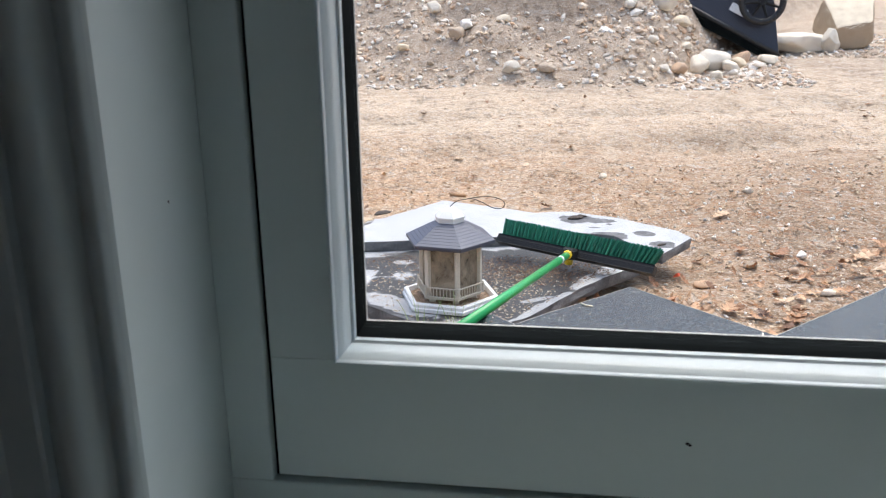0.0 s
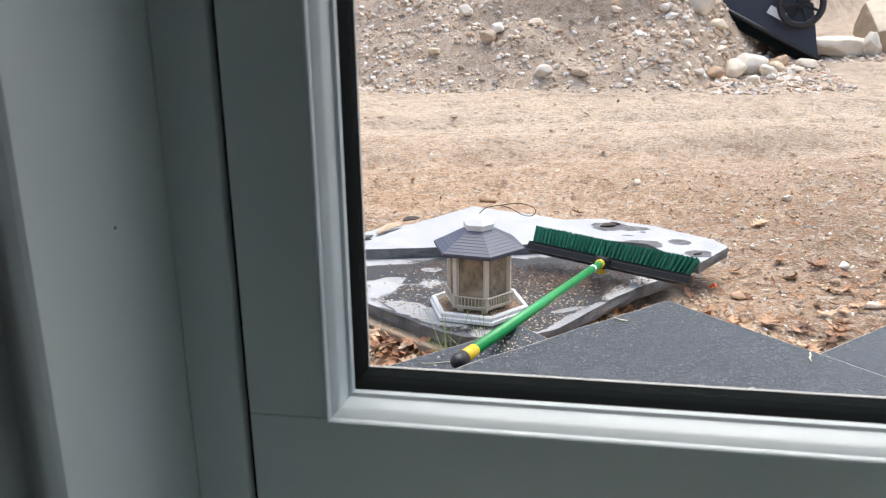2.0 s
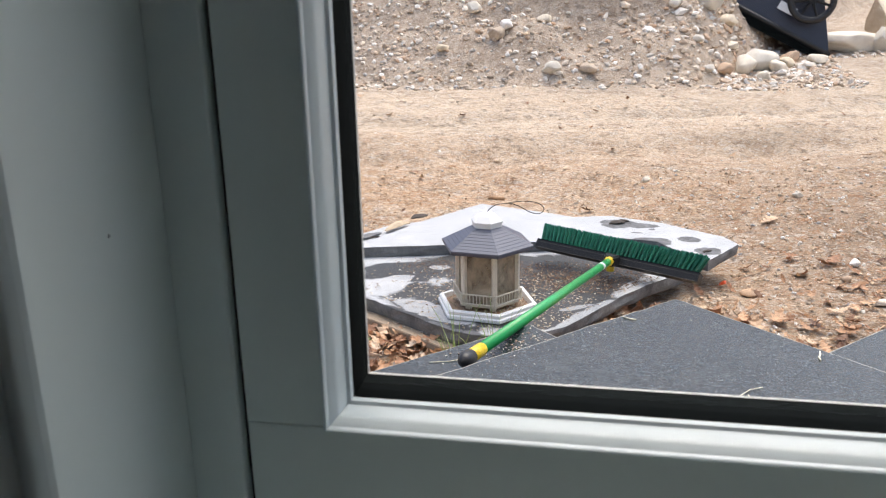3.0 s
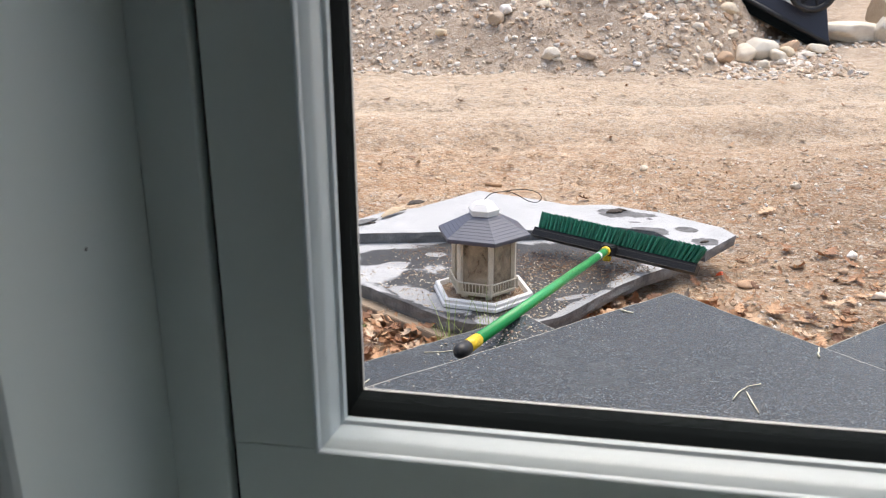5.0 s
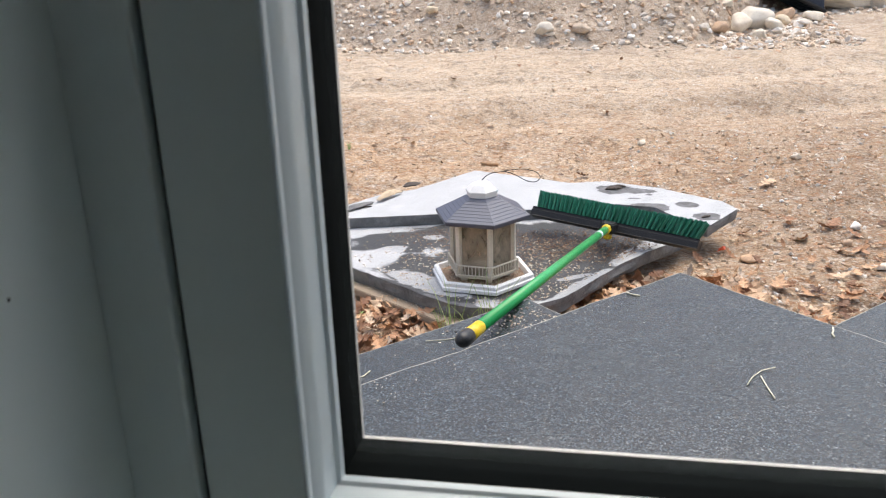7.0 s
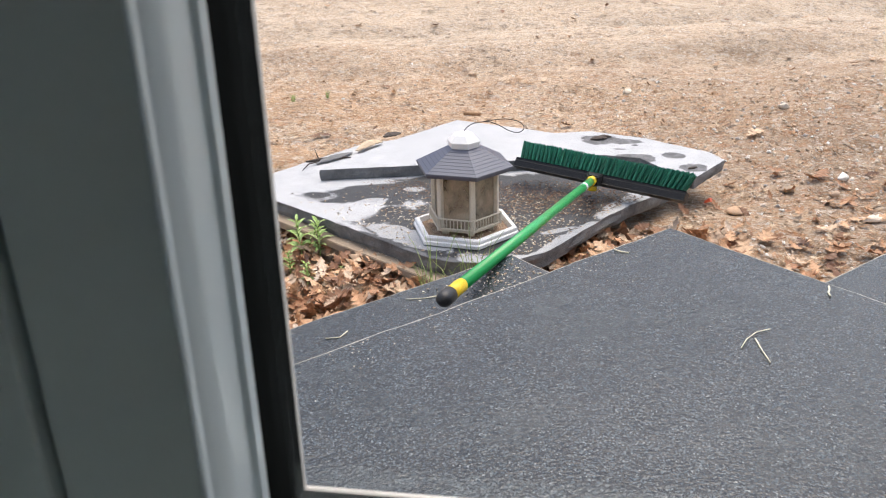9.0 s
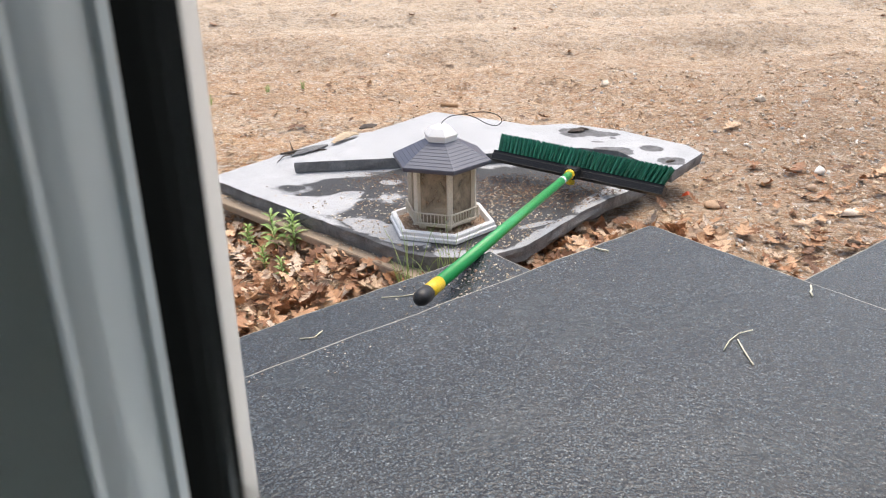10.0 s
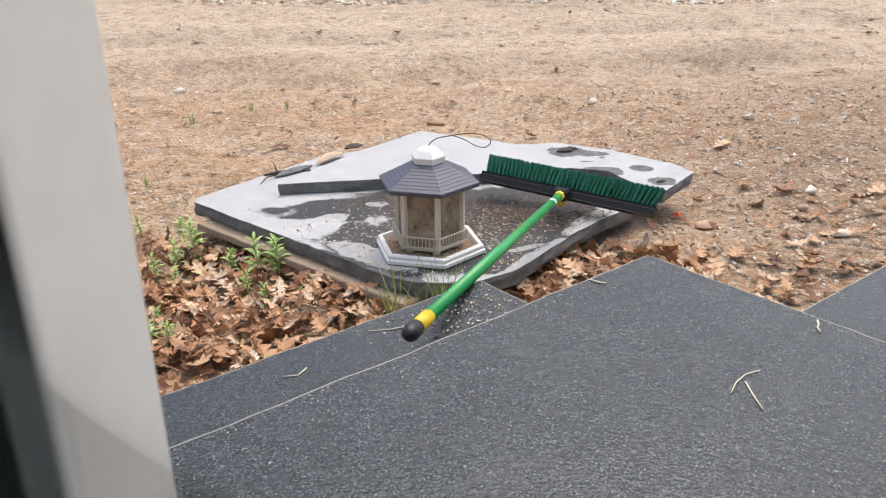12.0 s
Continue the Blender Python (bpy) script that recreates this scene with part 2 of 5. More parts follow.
def stone_material(name, stops, scale=9.0):
    m, nt, b = base_mat(name, 0.85)
    v = coords(nt)
    r = island(nt)
    oi = nt.nodes.new("ShaderNodeObjectInfo")
    rnd = math_node(nt, "FRACT", math_node(nt, "ADD", r, oi.outputs["Random"]))
    n = noise_tex(nt, v, scale * 3, 5, 0.65)
    c = ramp(nt, rnd, stops)
    c = mix(nt, math_node(nt, "MULTIPLY", ramp(nt, n, grey(0.42, 0.7)), 0.35), c, (0.30, 0.22, 0.15))
    nt.links.new(c, b.inputs["Base Color"])
    bump(nt, b, n, 0.35, 0.01)
    return m


def leaf_material(name, stops, rough=0.55, trans=0.0):
    m, nt, b = base_mat(name, rough)
    v = coords(nt)
    oi = nt.nodes.new("ShaderNodeObjectInfo")
    rnd = math_node(nt, "FRACT", math_node(nt, "ADD", island(nt), oi.outputs["Random"]))
    c = ramp(nt, rnd, stops)
    n = noise_tex(nt, v, 60.0, 4, 0.6)
    c = mix(nt, math_node(nt, "MULTIPLY", ramp(nt, n, grey(0.45, 0.75)), 0.4), c, tuple(0.35 * k for k in stops[0][1]))
    nt.links.new(c, b.inputs["Base Color"])
    return m


def glass_material(name, tint=(1, 1, 1), dirt=0.0, amount=1.0):
    m = bpy.data.materials.new(name)
    m.use_nodes = True
    nt = m.node_tree
    nt.nodes.remove(nt.nodes["Principled BSDF"])
    out = nt.nodes["Material Output"]
    tr = nt.nodes.new("ShaderNodeBsdfTransparent")
    tr.inputs[0].default_value = (*tint, 1)
    gl = nt.nodes.new("ShaderNodeBsdfGlossy")
    gl.inputs["Roughness"].default_value = 0.02
    fr = nt.nodes.new("ShaderNodeFresnel")
    fr.inputs["IOR"].default_value = 1.45
    mx = nt.nodes.new("ShaderNodeMixShader")
    nt.links.new(math_node(nt, "MULTIPLY", fr.outputs[0], amount), mx.inputs[0])
    nt.links.new(tr.outputs[0], mx.inputs[1])
    nt.links.new(gl.outputs[0], mx.inputs[2])
    last = mx.outputs[0]
    if dirt:
        df = nt.nodes.new("ShaderNodeBsdfDiffuse")
        df.inputs[0].default_value = (0.50, 0.43, 0.33, 1)
        v = coords(nt)
        n = noise_tex(nt, v, 16.0, 6, 0.65, 0.5)
        f = ramp(nt, n, [(0.35, (dirt * 0.5,) * 3), (0.65, (min(1, dirt * 1.4),) * 3)])
        m2 = nt.nodes.new("ShaderNodeMixShader")
        nt.links.new(f, m2.inputs[0])
        nt.links.new(last, m2.inputs[1])
        nt.links.new(df.outputs[0], m2.inputs[2])
        last = m2.outputs[0]
    nt.links.new(last, out.inputs["Surface"])
    return m


DIRT = dirt_material()
GRANITE = granite_material()
SLAB = slab_material()
SLAB_TOP = slab_top_material()
SLAB_SIDE = slab_side_material()
# uneven pale colour that paints the highlight along granite chamfers
EDGE_HIGHLIGHT = simple("granite_edge_highlight", (0.36, 0.34, 0.29), 0.8, 0, 0.8, 22, 0.3)
PAINT = simple("white_satin_paint", (0.66, 0.75, 0.745), 0.42, 0, 0.03, 14, 0.04)
VINYL = simple("glossy_white_vinyl", (0.72, 0.82, 0.86), 0.2, 0, 0.03, 10, 0.0)
# black of the glazing seal, also of fills that stand in for shade
SEAL_SHADE_BLACK = simple("black_rubber_seal_and_shade", (0.005, 0.0065, 0.0065), 0.9, 0, 0.3, 60, 0.05, 0.03)
EXTERIOR = simple("dusty_white_exterior_vinyl", (0.62, 0.61, 0.58), 0.6, 0, 0.15, 90, 0.15)
WALL = simple("pale_wall_paint", (0.74, 0.74, 0.72), 0.9, 0, 0.05, 8, 0.05)
FLOOR = simple("dark_wood_floor", (0.10, 0.085, 0.07), 0.45, 0, 0.3, 6, 0.05)
SOOT = simple("black_fly_speck", (0.01, 0.01, 0.01), 0.9, 0, 0.1, 50, 0)
PANE = glass_material("window_glass", (0.97, 0.98, 0.98), 0.0, 0.5)
WOOD = simple("weathered_pine_board", (0.36, 0.28, 0.20), 0.85, 0, 0.35, 22, 0.4)
WOOD_DARK = simple("damp_dark_timber", (0.07, 0.055, 0.045), 0.9, 0, 0.4, 20, 0.4)
GREEN_METAL = simple("green_enamelled_steel", (0.012, 0.33, 0.085), 0.3, 0, 0.12, 25, 0.03)
YELLOW = simple("yellow_plastic", (0.78, 0.55, 0.02), 0.4, 0, 0.12, 40, 0.03)
BLACK_PLASTIC = simple("black_plastic", (0.016, 0.017, 0.019), 0.42, 0, 0.3, 40, 0.08)
DARK_BLOCK = simple("scuffed_dark_plastic_block", (0.011, 0.012, 0.014), 0.5, 0, 0.35, 45, 0.1, 0.3)
# bluish base colour holds the sky's reflection on the tub's side
CART_PLASTIC = simple("sky_tinted_black_plastic", (0.030, 0.032, 0.045), 0.4, 0, 0.25, 12, 0.05)
LABEL_WHITE = simple("white_label", (0.75, 0.77, 0.78), 0.5, 0, 0.06, 30, 0.0)
BRISTLE = leaf_material("green_bristle_fibre", [(0.0, (0.008, 0.10, 0.062)), (0.5, (0.018, 0.20, 0.125)), (1.0, (0.05, 0.32, 0.205))], 0.4)
FEEDER_ROOF = simple("slate_blue_plastic_roof", (0.078, 0.088, 0.125), 0.42, 0, 0.2, 30, 0.08)
FEEDER_WHITE = simple("white_feeder_plastic", (0.82, 0.82, 0.81), 0.4, 0, 0.07, 22, 0.03)
FEEDER_IVORY = simple("grimy_ivory_plastic", (0.68, 0.63, 0.53), 0.55, 0, 0.2, 35, 0.05)
FEEDER_PANE = glass_material("dirty_clear_plastic", (0.8, 0.74, 0.64), 0.62, 0.9)
WIRE = simple("dark_steel_wire", (0.03, 0.03, 0.03), 0.4, 0.8, 0.2, 40, 0)
SEED = leaf_material("bird_seed", [(0.0, (0.25, 0.16, 0.10)), (0.3, (0.48, 0.35, 0.23)), (0.6, (0.66, 0.56, 0.42)), (1.0, (0.82, 0.77, 0.66))], 0.7)
HULL = leaf_material("reddish_seed_hulls", [(0.0, (0.09, 0.05, 0.032)), (0.5, (0.24, 0.135, 0.085)), (1.0, (0.46, 0.35, 0.24))], 0.8)
OAK = leaf_material("dead_oak_leaf", [(0.0, (0.12, 0.06, 0.035)), (0.2, (0.32, 0.15, 0.07)), (0.4, (0.45, 0.235, 0.12)), (0.65, (0.58, 0.345, 0.19)), (0.85, (0.68, 0.47, 0.30)), (1.0, (0.62, 0.51, 0.40))], 0.6)
WEED = leaf_material("fresh_green_weed_leaf", [(0.0, (0.25, 0.38, 0.09)), (0.5, (0.36, 0.52, 0.16)), (1.0, (0.50, 0.62, 0.27))], 0.5)
STRAW = simple("dry_straw", (0.80, 0.74, 0.58), 0.6, 0, 0.2, 60, 0)
STICK = leaf_material("bark_chips", [(0.0, (0.16, 0.11, 0.07)), (0.12, (0.32, 0.20, 0.115)), (0.5, (0.44, 0.27, 0.15)), (0.75, (0.52, 0.37, 0.23)), (1.0, (0.70, 0.58, 0.42))], 0.9)
COBBLE = stone_material("mixed_field_stones", [(0.0, (0.36, 0.28, 0.20)), (0.2, (0.52, 0.42, 0.32)), (0.36, (0.58, 0.38, 0.24)), (0.48, (0.76, 0.66, 0.54)), (0.56, (0.50, 0.49, 0.48)), (0.66, (0.72, 0.56, 0.40)), (0.8, (0.82, 0.76, 0.67)), (1.0, (0.90, 0.87, 0.82))])
PALE_ROCK = stone_material("pale_rock", [(0.0, (0.66, 0.61, 0.52)), (0.5, (0.76, 0.70, 0.6)), (1.0, (0.76, 0.64, 0.46))], 3.0)


# ------------------------------------------------------------------ mesh helpers
def mesh_object(name, bm, material, smooth=False):
    me = bpy.data.meshes.new(name)
    bm.normal_update()
    bm.to_mesh(me)
    bm.free()
    for mt in (material if isinstance(material, (list, tuple)) else (material,)):
        me.materials.append(mt)
    if smooth:
        me.polygons.foreach_set("use_smooth", [True] * len(me.polygons))
    return new(name, me)


def part(name, bm, material, parent, label="", smooth=False):
    ob = mesh_object(name, bm, material, smooth)
    ob.parent = parent
    if label:
        ob["label"] = label
    return ob


def thing(name, at, label, category, group="", kind=""):
    ob = new(name)
    ob.location = at
    ob.empty_display_size = 0.05
    return tagged(ob, label, category, group, kind)


def box(bm, lo, hi, bev=0.0):
    m = Matrix.Translation([(a + b) / 2 for a, b in zip(lo, hi)]) @ Matrix.Diagonal((*[b - a for a, b in zip(lo, hi)], 1))
    r = bmesh.ops.create_cube(bm, size=1.0, matrix=m)
    if bev:
        es = list({e for v in r["verts"] for e in v.link_edges})
        bmesh.ops.bevel(bm, geom=es, offset=bev, segments=2, affect="EDGES", profile=0.5)
    return bm


def boxed(lo, hi, bev=0.0):
    return box(bmesh.new(), lo, hi, bev)


def prism(poly, z0, z1, bev=0.0):
    """An upright prism over a plan polygon."""
    bm = bmesh.new()
    low = [bm.verts.new((x, y, z0)) for x, y in poly]
    top = [bm.verts.new((x, y, z1)) for x, y in poly]
    n = len(poly)
    bm.faces.new(low[::-1])
    bm.faces.new(top)
    for i in range(n):
        bm.faces.new((low[i], low[(i + 1) % n], top[(i + 1) % n], top[i]))
    bmesh.ops.recalc_face_normals(bm, faces=bm.faces)
    if bev:
        bmesh.ops.bevel(bm, geom=[e for e in bm.edges if all(v in top for v in e.verts)], offset=bev, segments=2, affect="EDGES")
    return bm


def tube(points, radius, sides=8, bm=None, close=True):
    """A round bar along a line of points; radius may be a list."""
    bm = bm or bmesh.new()
    pts = [Vector(p) for p in points]
    rings = []
    ref = Vector((0.13, 0.21, 1)).normalized()
    for i, p in enumerate(pts):
        d = (pts[min(i + 1, len(pts) - 1)] - pts[max(i - 1, 0)]).normalized()
        a = d.cross(ref).normalized()
        c = d.cross(a)
        r = radius[i] if isinstance(radius, (list, tuple)) else radius
        rings.append([bm.verts.new(p + (a * math.cos(k * math.tau / sides) + c * math.sin(k * math.tau / sides)) * r) for k in range(sides)])
    for r0, r1 in zip(rings, rings[1:]):
        for k in range(sides):
            bm.faces.new((r0[k], r0[(k + 1) % sides], r1[(k + 1) % sides], r1[k]))
    if close:
        bm.faces.new(rings[0][::-1])
        bm.faces.new(rings[-1])
    return bm


def rounded(profile, first, last, n=5):
    """The profile with a smooth curve through its points first..last."""
    pts = [Vector((*p, 0)) for p in profile]
    out = [tuple(p[:2]) for p in pts[:first]]
    for i in range(first, last):
        p0, p1, p2, p3 = pts[max(first, i - 1)], pts[i], pts[i + 1], pts[min(last, i + 2)]
        for k in range(n):
            s = k / n
            q = 0.5 * ((2 * p1) + (p2 - p0) * s + (2 * p0 - 5 * p1 + 4 * p2 - p3) * s * s + (3 * p1 - p0 - 3 * p2 + p3) * s ** 3)
            out.append((q.x, q.y))
    return out + [tuple(p[:2]) for p in pts[last:]]


def strip(profile, path_a, path_b):
    """A bar whose section is carried from path_a(p) to path_b(p) for each point p of the profile."""
    bm = bmesh.new()
    a = [bm.verts.new(path_a(p)) for p in profile]
    b = [bm.verts.new(path_b(p)) for p in profile]
    n = len(profile)
    for i in range(n):
        bm.faces.new((a[i], a[(i + 1) % n], b[(i + 1) % n], b[i]))
    bm.faces.new(a[::-1])
    bm.faces.new(b)
    bmesh.ops.recalc_face_normals(bm, faces=bm.faces)
    return bm


def from_arrays(name, verts, faces, material, smooth=False):
    me = bpy.data.meshes.new(name)
    me.from_pydata([tuple(map(float, v)) for v in verts], [], [tuple(map(int, f)) for f in faces])
    for mt in (material if isinstance(material, (list, tuple)) else (material,)):
        me.materials.append(mt)
    if smooth:
        me.polygons.foreach_set("use_smooth", [True] * len(me.polygons))
    return new(name, me)


# ------------------------------------------------------------------ the ground
def value_noise(x, y, seed):
    xi, yi = np.floor(x).astype(np.int64), np.floor(y).astype(np.int64)
    fx, fy = x - xi, y - yi
    fx, fy = fx * fx * (3 - 2 * fx), fy * fy * (3 - 2 * fy)

    def h(a, b):
        s = np.sin(a * 127.1 + b * 311.7 + seed * 74.7) * 43758.5453
        return s - np.floor(s)
    return (h(xi, yi) * (1 - fx) + h(xi + 1, yi) * fx) * (1 - fy) + (h(xi, yi + 1) * (1 - fx) + h(xi + 1, yi + 1) * fx) * fy


def smooth_step(a, b, v):
    s = np.clip((v - a) / (b - a), 0, 1)
    return s * s * (3 - 2 * s)


def ground_height(x, y):
    x, y = np.asarray(x, float), np.asarray(y, float)
    z = np.interp(y, [-50, 2.4, 3.3, 3.9, 5.2, 8.2, 10.0, 14.0, 40.0, 400.0], [-0.16, -0.16, -0.14, -0.11, 0.03, 0.36, 0.52, 0.80, 1.6, 2.0])
    z = z - 0.03 * smooth_step(-0.5, -1.2, x) * smooth_step(4.2, 3.0, y)
    foot = 8.15 + 1.9 * np.clip(x - 0.9, 0, None) ** 1.1 + 0.35 * (value_noise(x * 0.7, 0 * x, 3) - 0.5)
    rise = np.clip(y - foot, 0, None)
    heap = np.minimum(0.66 * rise, 1.9 + 0.3 * value_noise(x * 0.5, y * 0.5, 9)) * smooth_step(-14, -9, x)
    heap = np.where(y > foot + 7, np.clip(heap - 0.35 * (y - foot - 7), 0, None), heap)
    bank = 8.85 + 0.25 * (value_noise(x * 1.1, 0 * x, 15) - 0.5)
    z = z + heap + 0.16 * smooth_step(bank, bank + 0.12, y) * smooth_step(1.0, 0.4, x) * smooth_step(-1.4, -0.6, x)
    lumps = 0.05 * (value_noise(x * 1.7, y * 2.6, 1) - 0.5) + 0.028 * (value_noise(x * 5, y * 6, 2) - 0.5) + 0.014 * (value_noise(x * 14, y * 15, 4) - 0.5)
    lumps = lumps * (1 + 1.6 * smooth_step(0, 0.4, heap))
    ruts = -0.07 * np.exp(-((y - 7.0 - 0.10 * x - 0.12 * np.sin(x * 0.8)) / 0.16) ** 2) - 0.06 * np.exp(-((y - 5.9 - 0.16 * x) / 0.15) ** 2) + 0.05 * np.exp(-((y - 6.3 - 0.14 * x) / 0.15) ** 2)
    z = z + lumps + ruts * (0.4 + value_noise(x * 1.3, y * 1.3, 7))
    return z


def spaced(stops):
    out = []
    for a, b, step in stops:
        out += list(np.arange(a, b - 1e-6, step))
    return np.array(out + [stops[-1][1]])


def build_ground():
    xs = spaced([(-400, -40, 40), (-40, -8, 4), (-8, -3.4, 0.3), (-3.4, 4.6, 0.045), (4.6, 8, 0.3), (8, 40, 4), (40, 400, 40)])
    ys = spaced([(-300, -20, 40), (-20, 0.0, 2), (0.0, 1.6, 0.2), (1.6, 6.0, 0.04), (6.0, 12.0, 0.05), (12, 20, 0.4), (20, 60, 4), (60, 400, 40)])
    X, Y = np.meshgrid(xs, ys)
    Z = ground_height(X, Y)
    nx = len(xs)
    idx = np.arange(X.size).reshape(X.shape)
    f = np.stack([idx[:-1, :-1], idx[:-1, 1:], idx[1:, 1:], idx[1:, :-1]], -1).reshape(-1, 4)
    v = np.stack([X, Y, Z], -1).reshape(-1, 3)
    g = from_arrays("ground", v, f, DIRT, True)
    return tagged(g, "bare tan dirt yard with rusty needles and a gravel heap", "ground", kind="structure")


build_ground()


def gz(x, y):
    return float(ground_height(np.array([x]), np.array([y]))[0])


# ------------------------------------------------------------------ house wall, window, room
LEFT, RIGHT, SILL, HEAD = -0.068, 1.09, 0.977, 2.20      # clear opening between the jambs
IN_Y, OUT_Y = -0.098, 0.15


def wall_piece(name, lo, hi, material=WALL, label="plain pale painted wall"):
    ob = mesh_object(name, boxed(lo, hi), material)
    return tagged(ob, label, "wall", kind="structure")


FLOOR_Z, CEIL_Z = 0.55, 2.95
RX0, RX1, RY0 = -1.7, 2.9, -3.6
wall_piece("wall_north", (RX0 - 0.15, IN_Y + 0.012, -0.3), (LEFT - 0.02, OUT_Y, 3.1))
wall_piece("wall_north", (RIGHT + 0.02, IN_Y + 0.012, -0.3), (RX1 + 0.15, OUT_Y, 3.1))
wall_piece("wall_north", (LEFT - 0.02, IN_Y + 0.012, -0.3), (RIGHT + 0.02, OUT_Y, SILL - 0.022))
wall_piece("wall_north", (LEFT - 0.02, IN_Y + 0.012, HEAD + 0.02), (RIGHT + 0.02, OUT_Y, 3.1))
wall_piece("wall_west", (RX0 - 0.15, RY0, FLOOR_Z), (RX0, IN_Y + 0.012, CEIL_Z))
# unseen openings added in the south and east walls to light the room
wall_piece("wall_south", (RX0 - 0.15, RY0 - 0.15, FLOOR_Z), (2.15, RY0, CEIL_Z))
wall_piece("wall_south", (2.65, RY0 - 0.15, FLOOR_Z), (RX1 + 0.15, RY0, CEIL_Z))
wall_piece("wall_south", (2.15, RY0 - 0.15, FLOOR_Z), (2.65, RY0, 1.2))
wall_piece("wall_south", (2.15, RY0 - 0.15, 2.4), (2.65, RY0, CEIL_Z))
wall_piece("wall_east", (RX1, RY0, FLOOR_Z), (RX1 + 0.15, -2.7, CEIL_Z))
wall_piece("wall_east", (RX1, -2.1, FLOOR_Z), (RX1 + 0.15, IN_Y + 0.012, CEIL_Z))
wall_piece("wall_east", (RX1, -2.7, FLOOR_Z), (RX1 + 0.15, -2.1, 1.2))
wall_piece("wall_east", (RX1, -2.7, 2.4), (RX1 + 0.15, -2.1, CEIL_Z))
tagged(mesh_object("floor", boxed((RX0 - 0.15, RY0 - 0.15, FLOOR_Z - 0.12), (RX1 + 0.15, IN_Y + 0.012, FLOOR_Z)), FLOOR), "dark wooden room floor", "floor", kind="structure")
tagged(mesh_object("ceiling", boxed((RX0 - 0.15, RY0 - 0.15, CEIL_Z), (RX1 + 0.15, IN_Y + 0.012, CEIL_Z + 0.15)), WALL), "plain white ceiling", "ceiling", kind="structure")


def window_frame_parts():
    # the fixed frame: two jambs, head and sill board
    w = thing("window_1", (0, 0, SILL), "white painted casement window with clear glass and black seal", "window", kind="structure")
    o = Matrix.Translation((0, 0, -SILL))

    def add(name, bm, mt, label="", parent=w, smooth=False):
        bm.transform(o)
        return part(name, bm, mt, parent, label, smooth)

    for side in (0, 1):
        def mx(x):
            return x if side == 0 else LEFT + RIGHT - x
        lo, hi = sorted((mx(LEFT - 0.02), mx(LEFT)))
        add("jamb", boxed((lo, IN_Y, SILL - 0.02), (hi, OUT_Y, HEAD + 0.02)), PAINT)
        lo, hi = sorted((mx(LEFT), mx(-0.0415)))
        add("jamb_stop", boxed((lo, -0.002, SILL), (hi, 0.07, HEAD), 0.0012), PAINT)
        lo, hi = sorted((mx(-0.0415), mx(-0.0385)))
        # black fill in place of the gap's own shade
        add("gap_shade_fill", boxed((lo, 0.005, SILL + 0.0255), (hi, 0.07, HEAD - 0.02)), SEAL_SHADE_BLACK, "black fill for the shade in the sash gap")
        lo, hi = sorted((mx(-0.0385), mx(0.0)))
        add("stile", boxed((lo, 0.0, 1.0825), (hi, 0.046, HEAD - 0.03), 0.0005), PAINT)
    add("sill", boxed((LEFT, IN_Y - 0.05, SILL - 0.022), (RIGHT, OUT_Y + 0.03, SILL), 0.003), PAINT)
    add("sill_stop", boxed((LEFT, -0.003, SILL), (RIGHT, 0.07, 1.0025), 0.0012), PAINT)
    # the same shade fill along the bottom gap
    add("gap_shade_fill", boxed((-0.0385, 0.005, 1.0025), (RIGHT - 0.03, 0.046, 1.0055)), SEAL_SHADE_BLACK, "black fill for the shade in the sash gap")
    add("head", boxed((LEFT - 0.02, IN_Y, HEAD), (RIGHT + 0.02, OUT_Y, HEAD + 0.02)), PAINT)
    xr = LEFT + RIGHT
    add("rail", boxed((-0.0385, 0.0002, 1.0055), (xr + 0.0385, 0.046, 1.0822), 0.0005), PAINT)
    add("rail", boxed((0.0003, 0.0004, HEAD - 0.06), (xr - 0.0003, 0.046, HEAD - 0.03), 0.0008), PAINT)
    # glazing bead, seal and outer stop, mitred at the corners
    zb, zt = 1.081, HEAD - 0.06

    def ring(name, prof, mt, label="", low=None):
        z0 = (lambda p: zb + p[0]) if low is None else (lambda p: 1.0)
        low = low or prof
        add(name, strip(prof, lambda p: (p[0], p[1], z0(p)), lambda p: (p[0], p[1], zt - p[0])), mt, label)
        add(name, strip(low, lambda p: (p[0], p[1], zb + p[0]), lambda p: (xr - p[0], p[1], zb + p[0])), mt, label)
        add(name, strip(prof, lambda p: (xr - p[0], p[1], z0(p)), lambda p: (xr - p[0], p[1], zt - p[0])), mt, label)
        add(name, strip(prof, lambda p: (p[0], p[1], zt - p[0]), lambda p: (xr - p[0], p[1], zt - p[0])), mt, label)

    ring("glazing_bead", rounded([(-0.0005, -0.0008), (0.0006, -0.0016), (0.0012, -0.0010), (0.0016, 0.0010), (0.0030, 0.0030), (0.0046, 0.0060), (0.0056, 0.0100), (0.0064, 0.0145), (0.0080, 0.0152), (0.0086, 0.0180), (-0.0005, 0.0180)], 3, 7, 6), VINYL)
    ring("seal", [(-0.0005, 0.0182), (0.0084, 0.0182), (0.0086, 0.0440), (-0.0005, 0.0440)], SEAL_SHADE_BLACK, "black glazing seal")
    ring("outer_stop", [(-0.0005, 0.0442), (0.0086, 0.0442), (0.0090, 0.0450), (0.0088, 0.0462), (-0.0262, 0.1355), (-0.0380, 0.1355), (-0.0200, 0.0480)], EXTERIOR, "dusty white outer stop",
         [(-0.0005, 0.0442), (0.0084, 0.0442), (0.0088, 0.0450), (0.0084, 0.0464), (-0.0262, 0.0520), (-0.0300, 0.0500)])
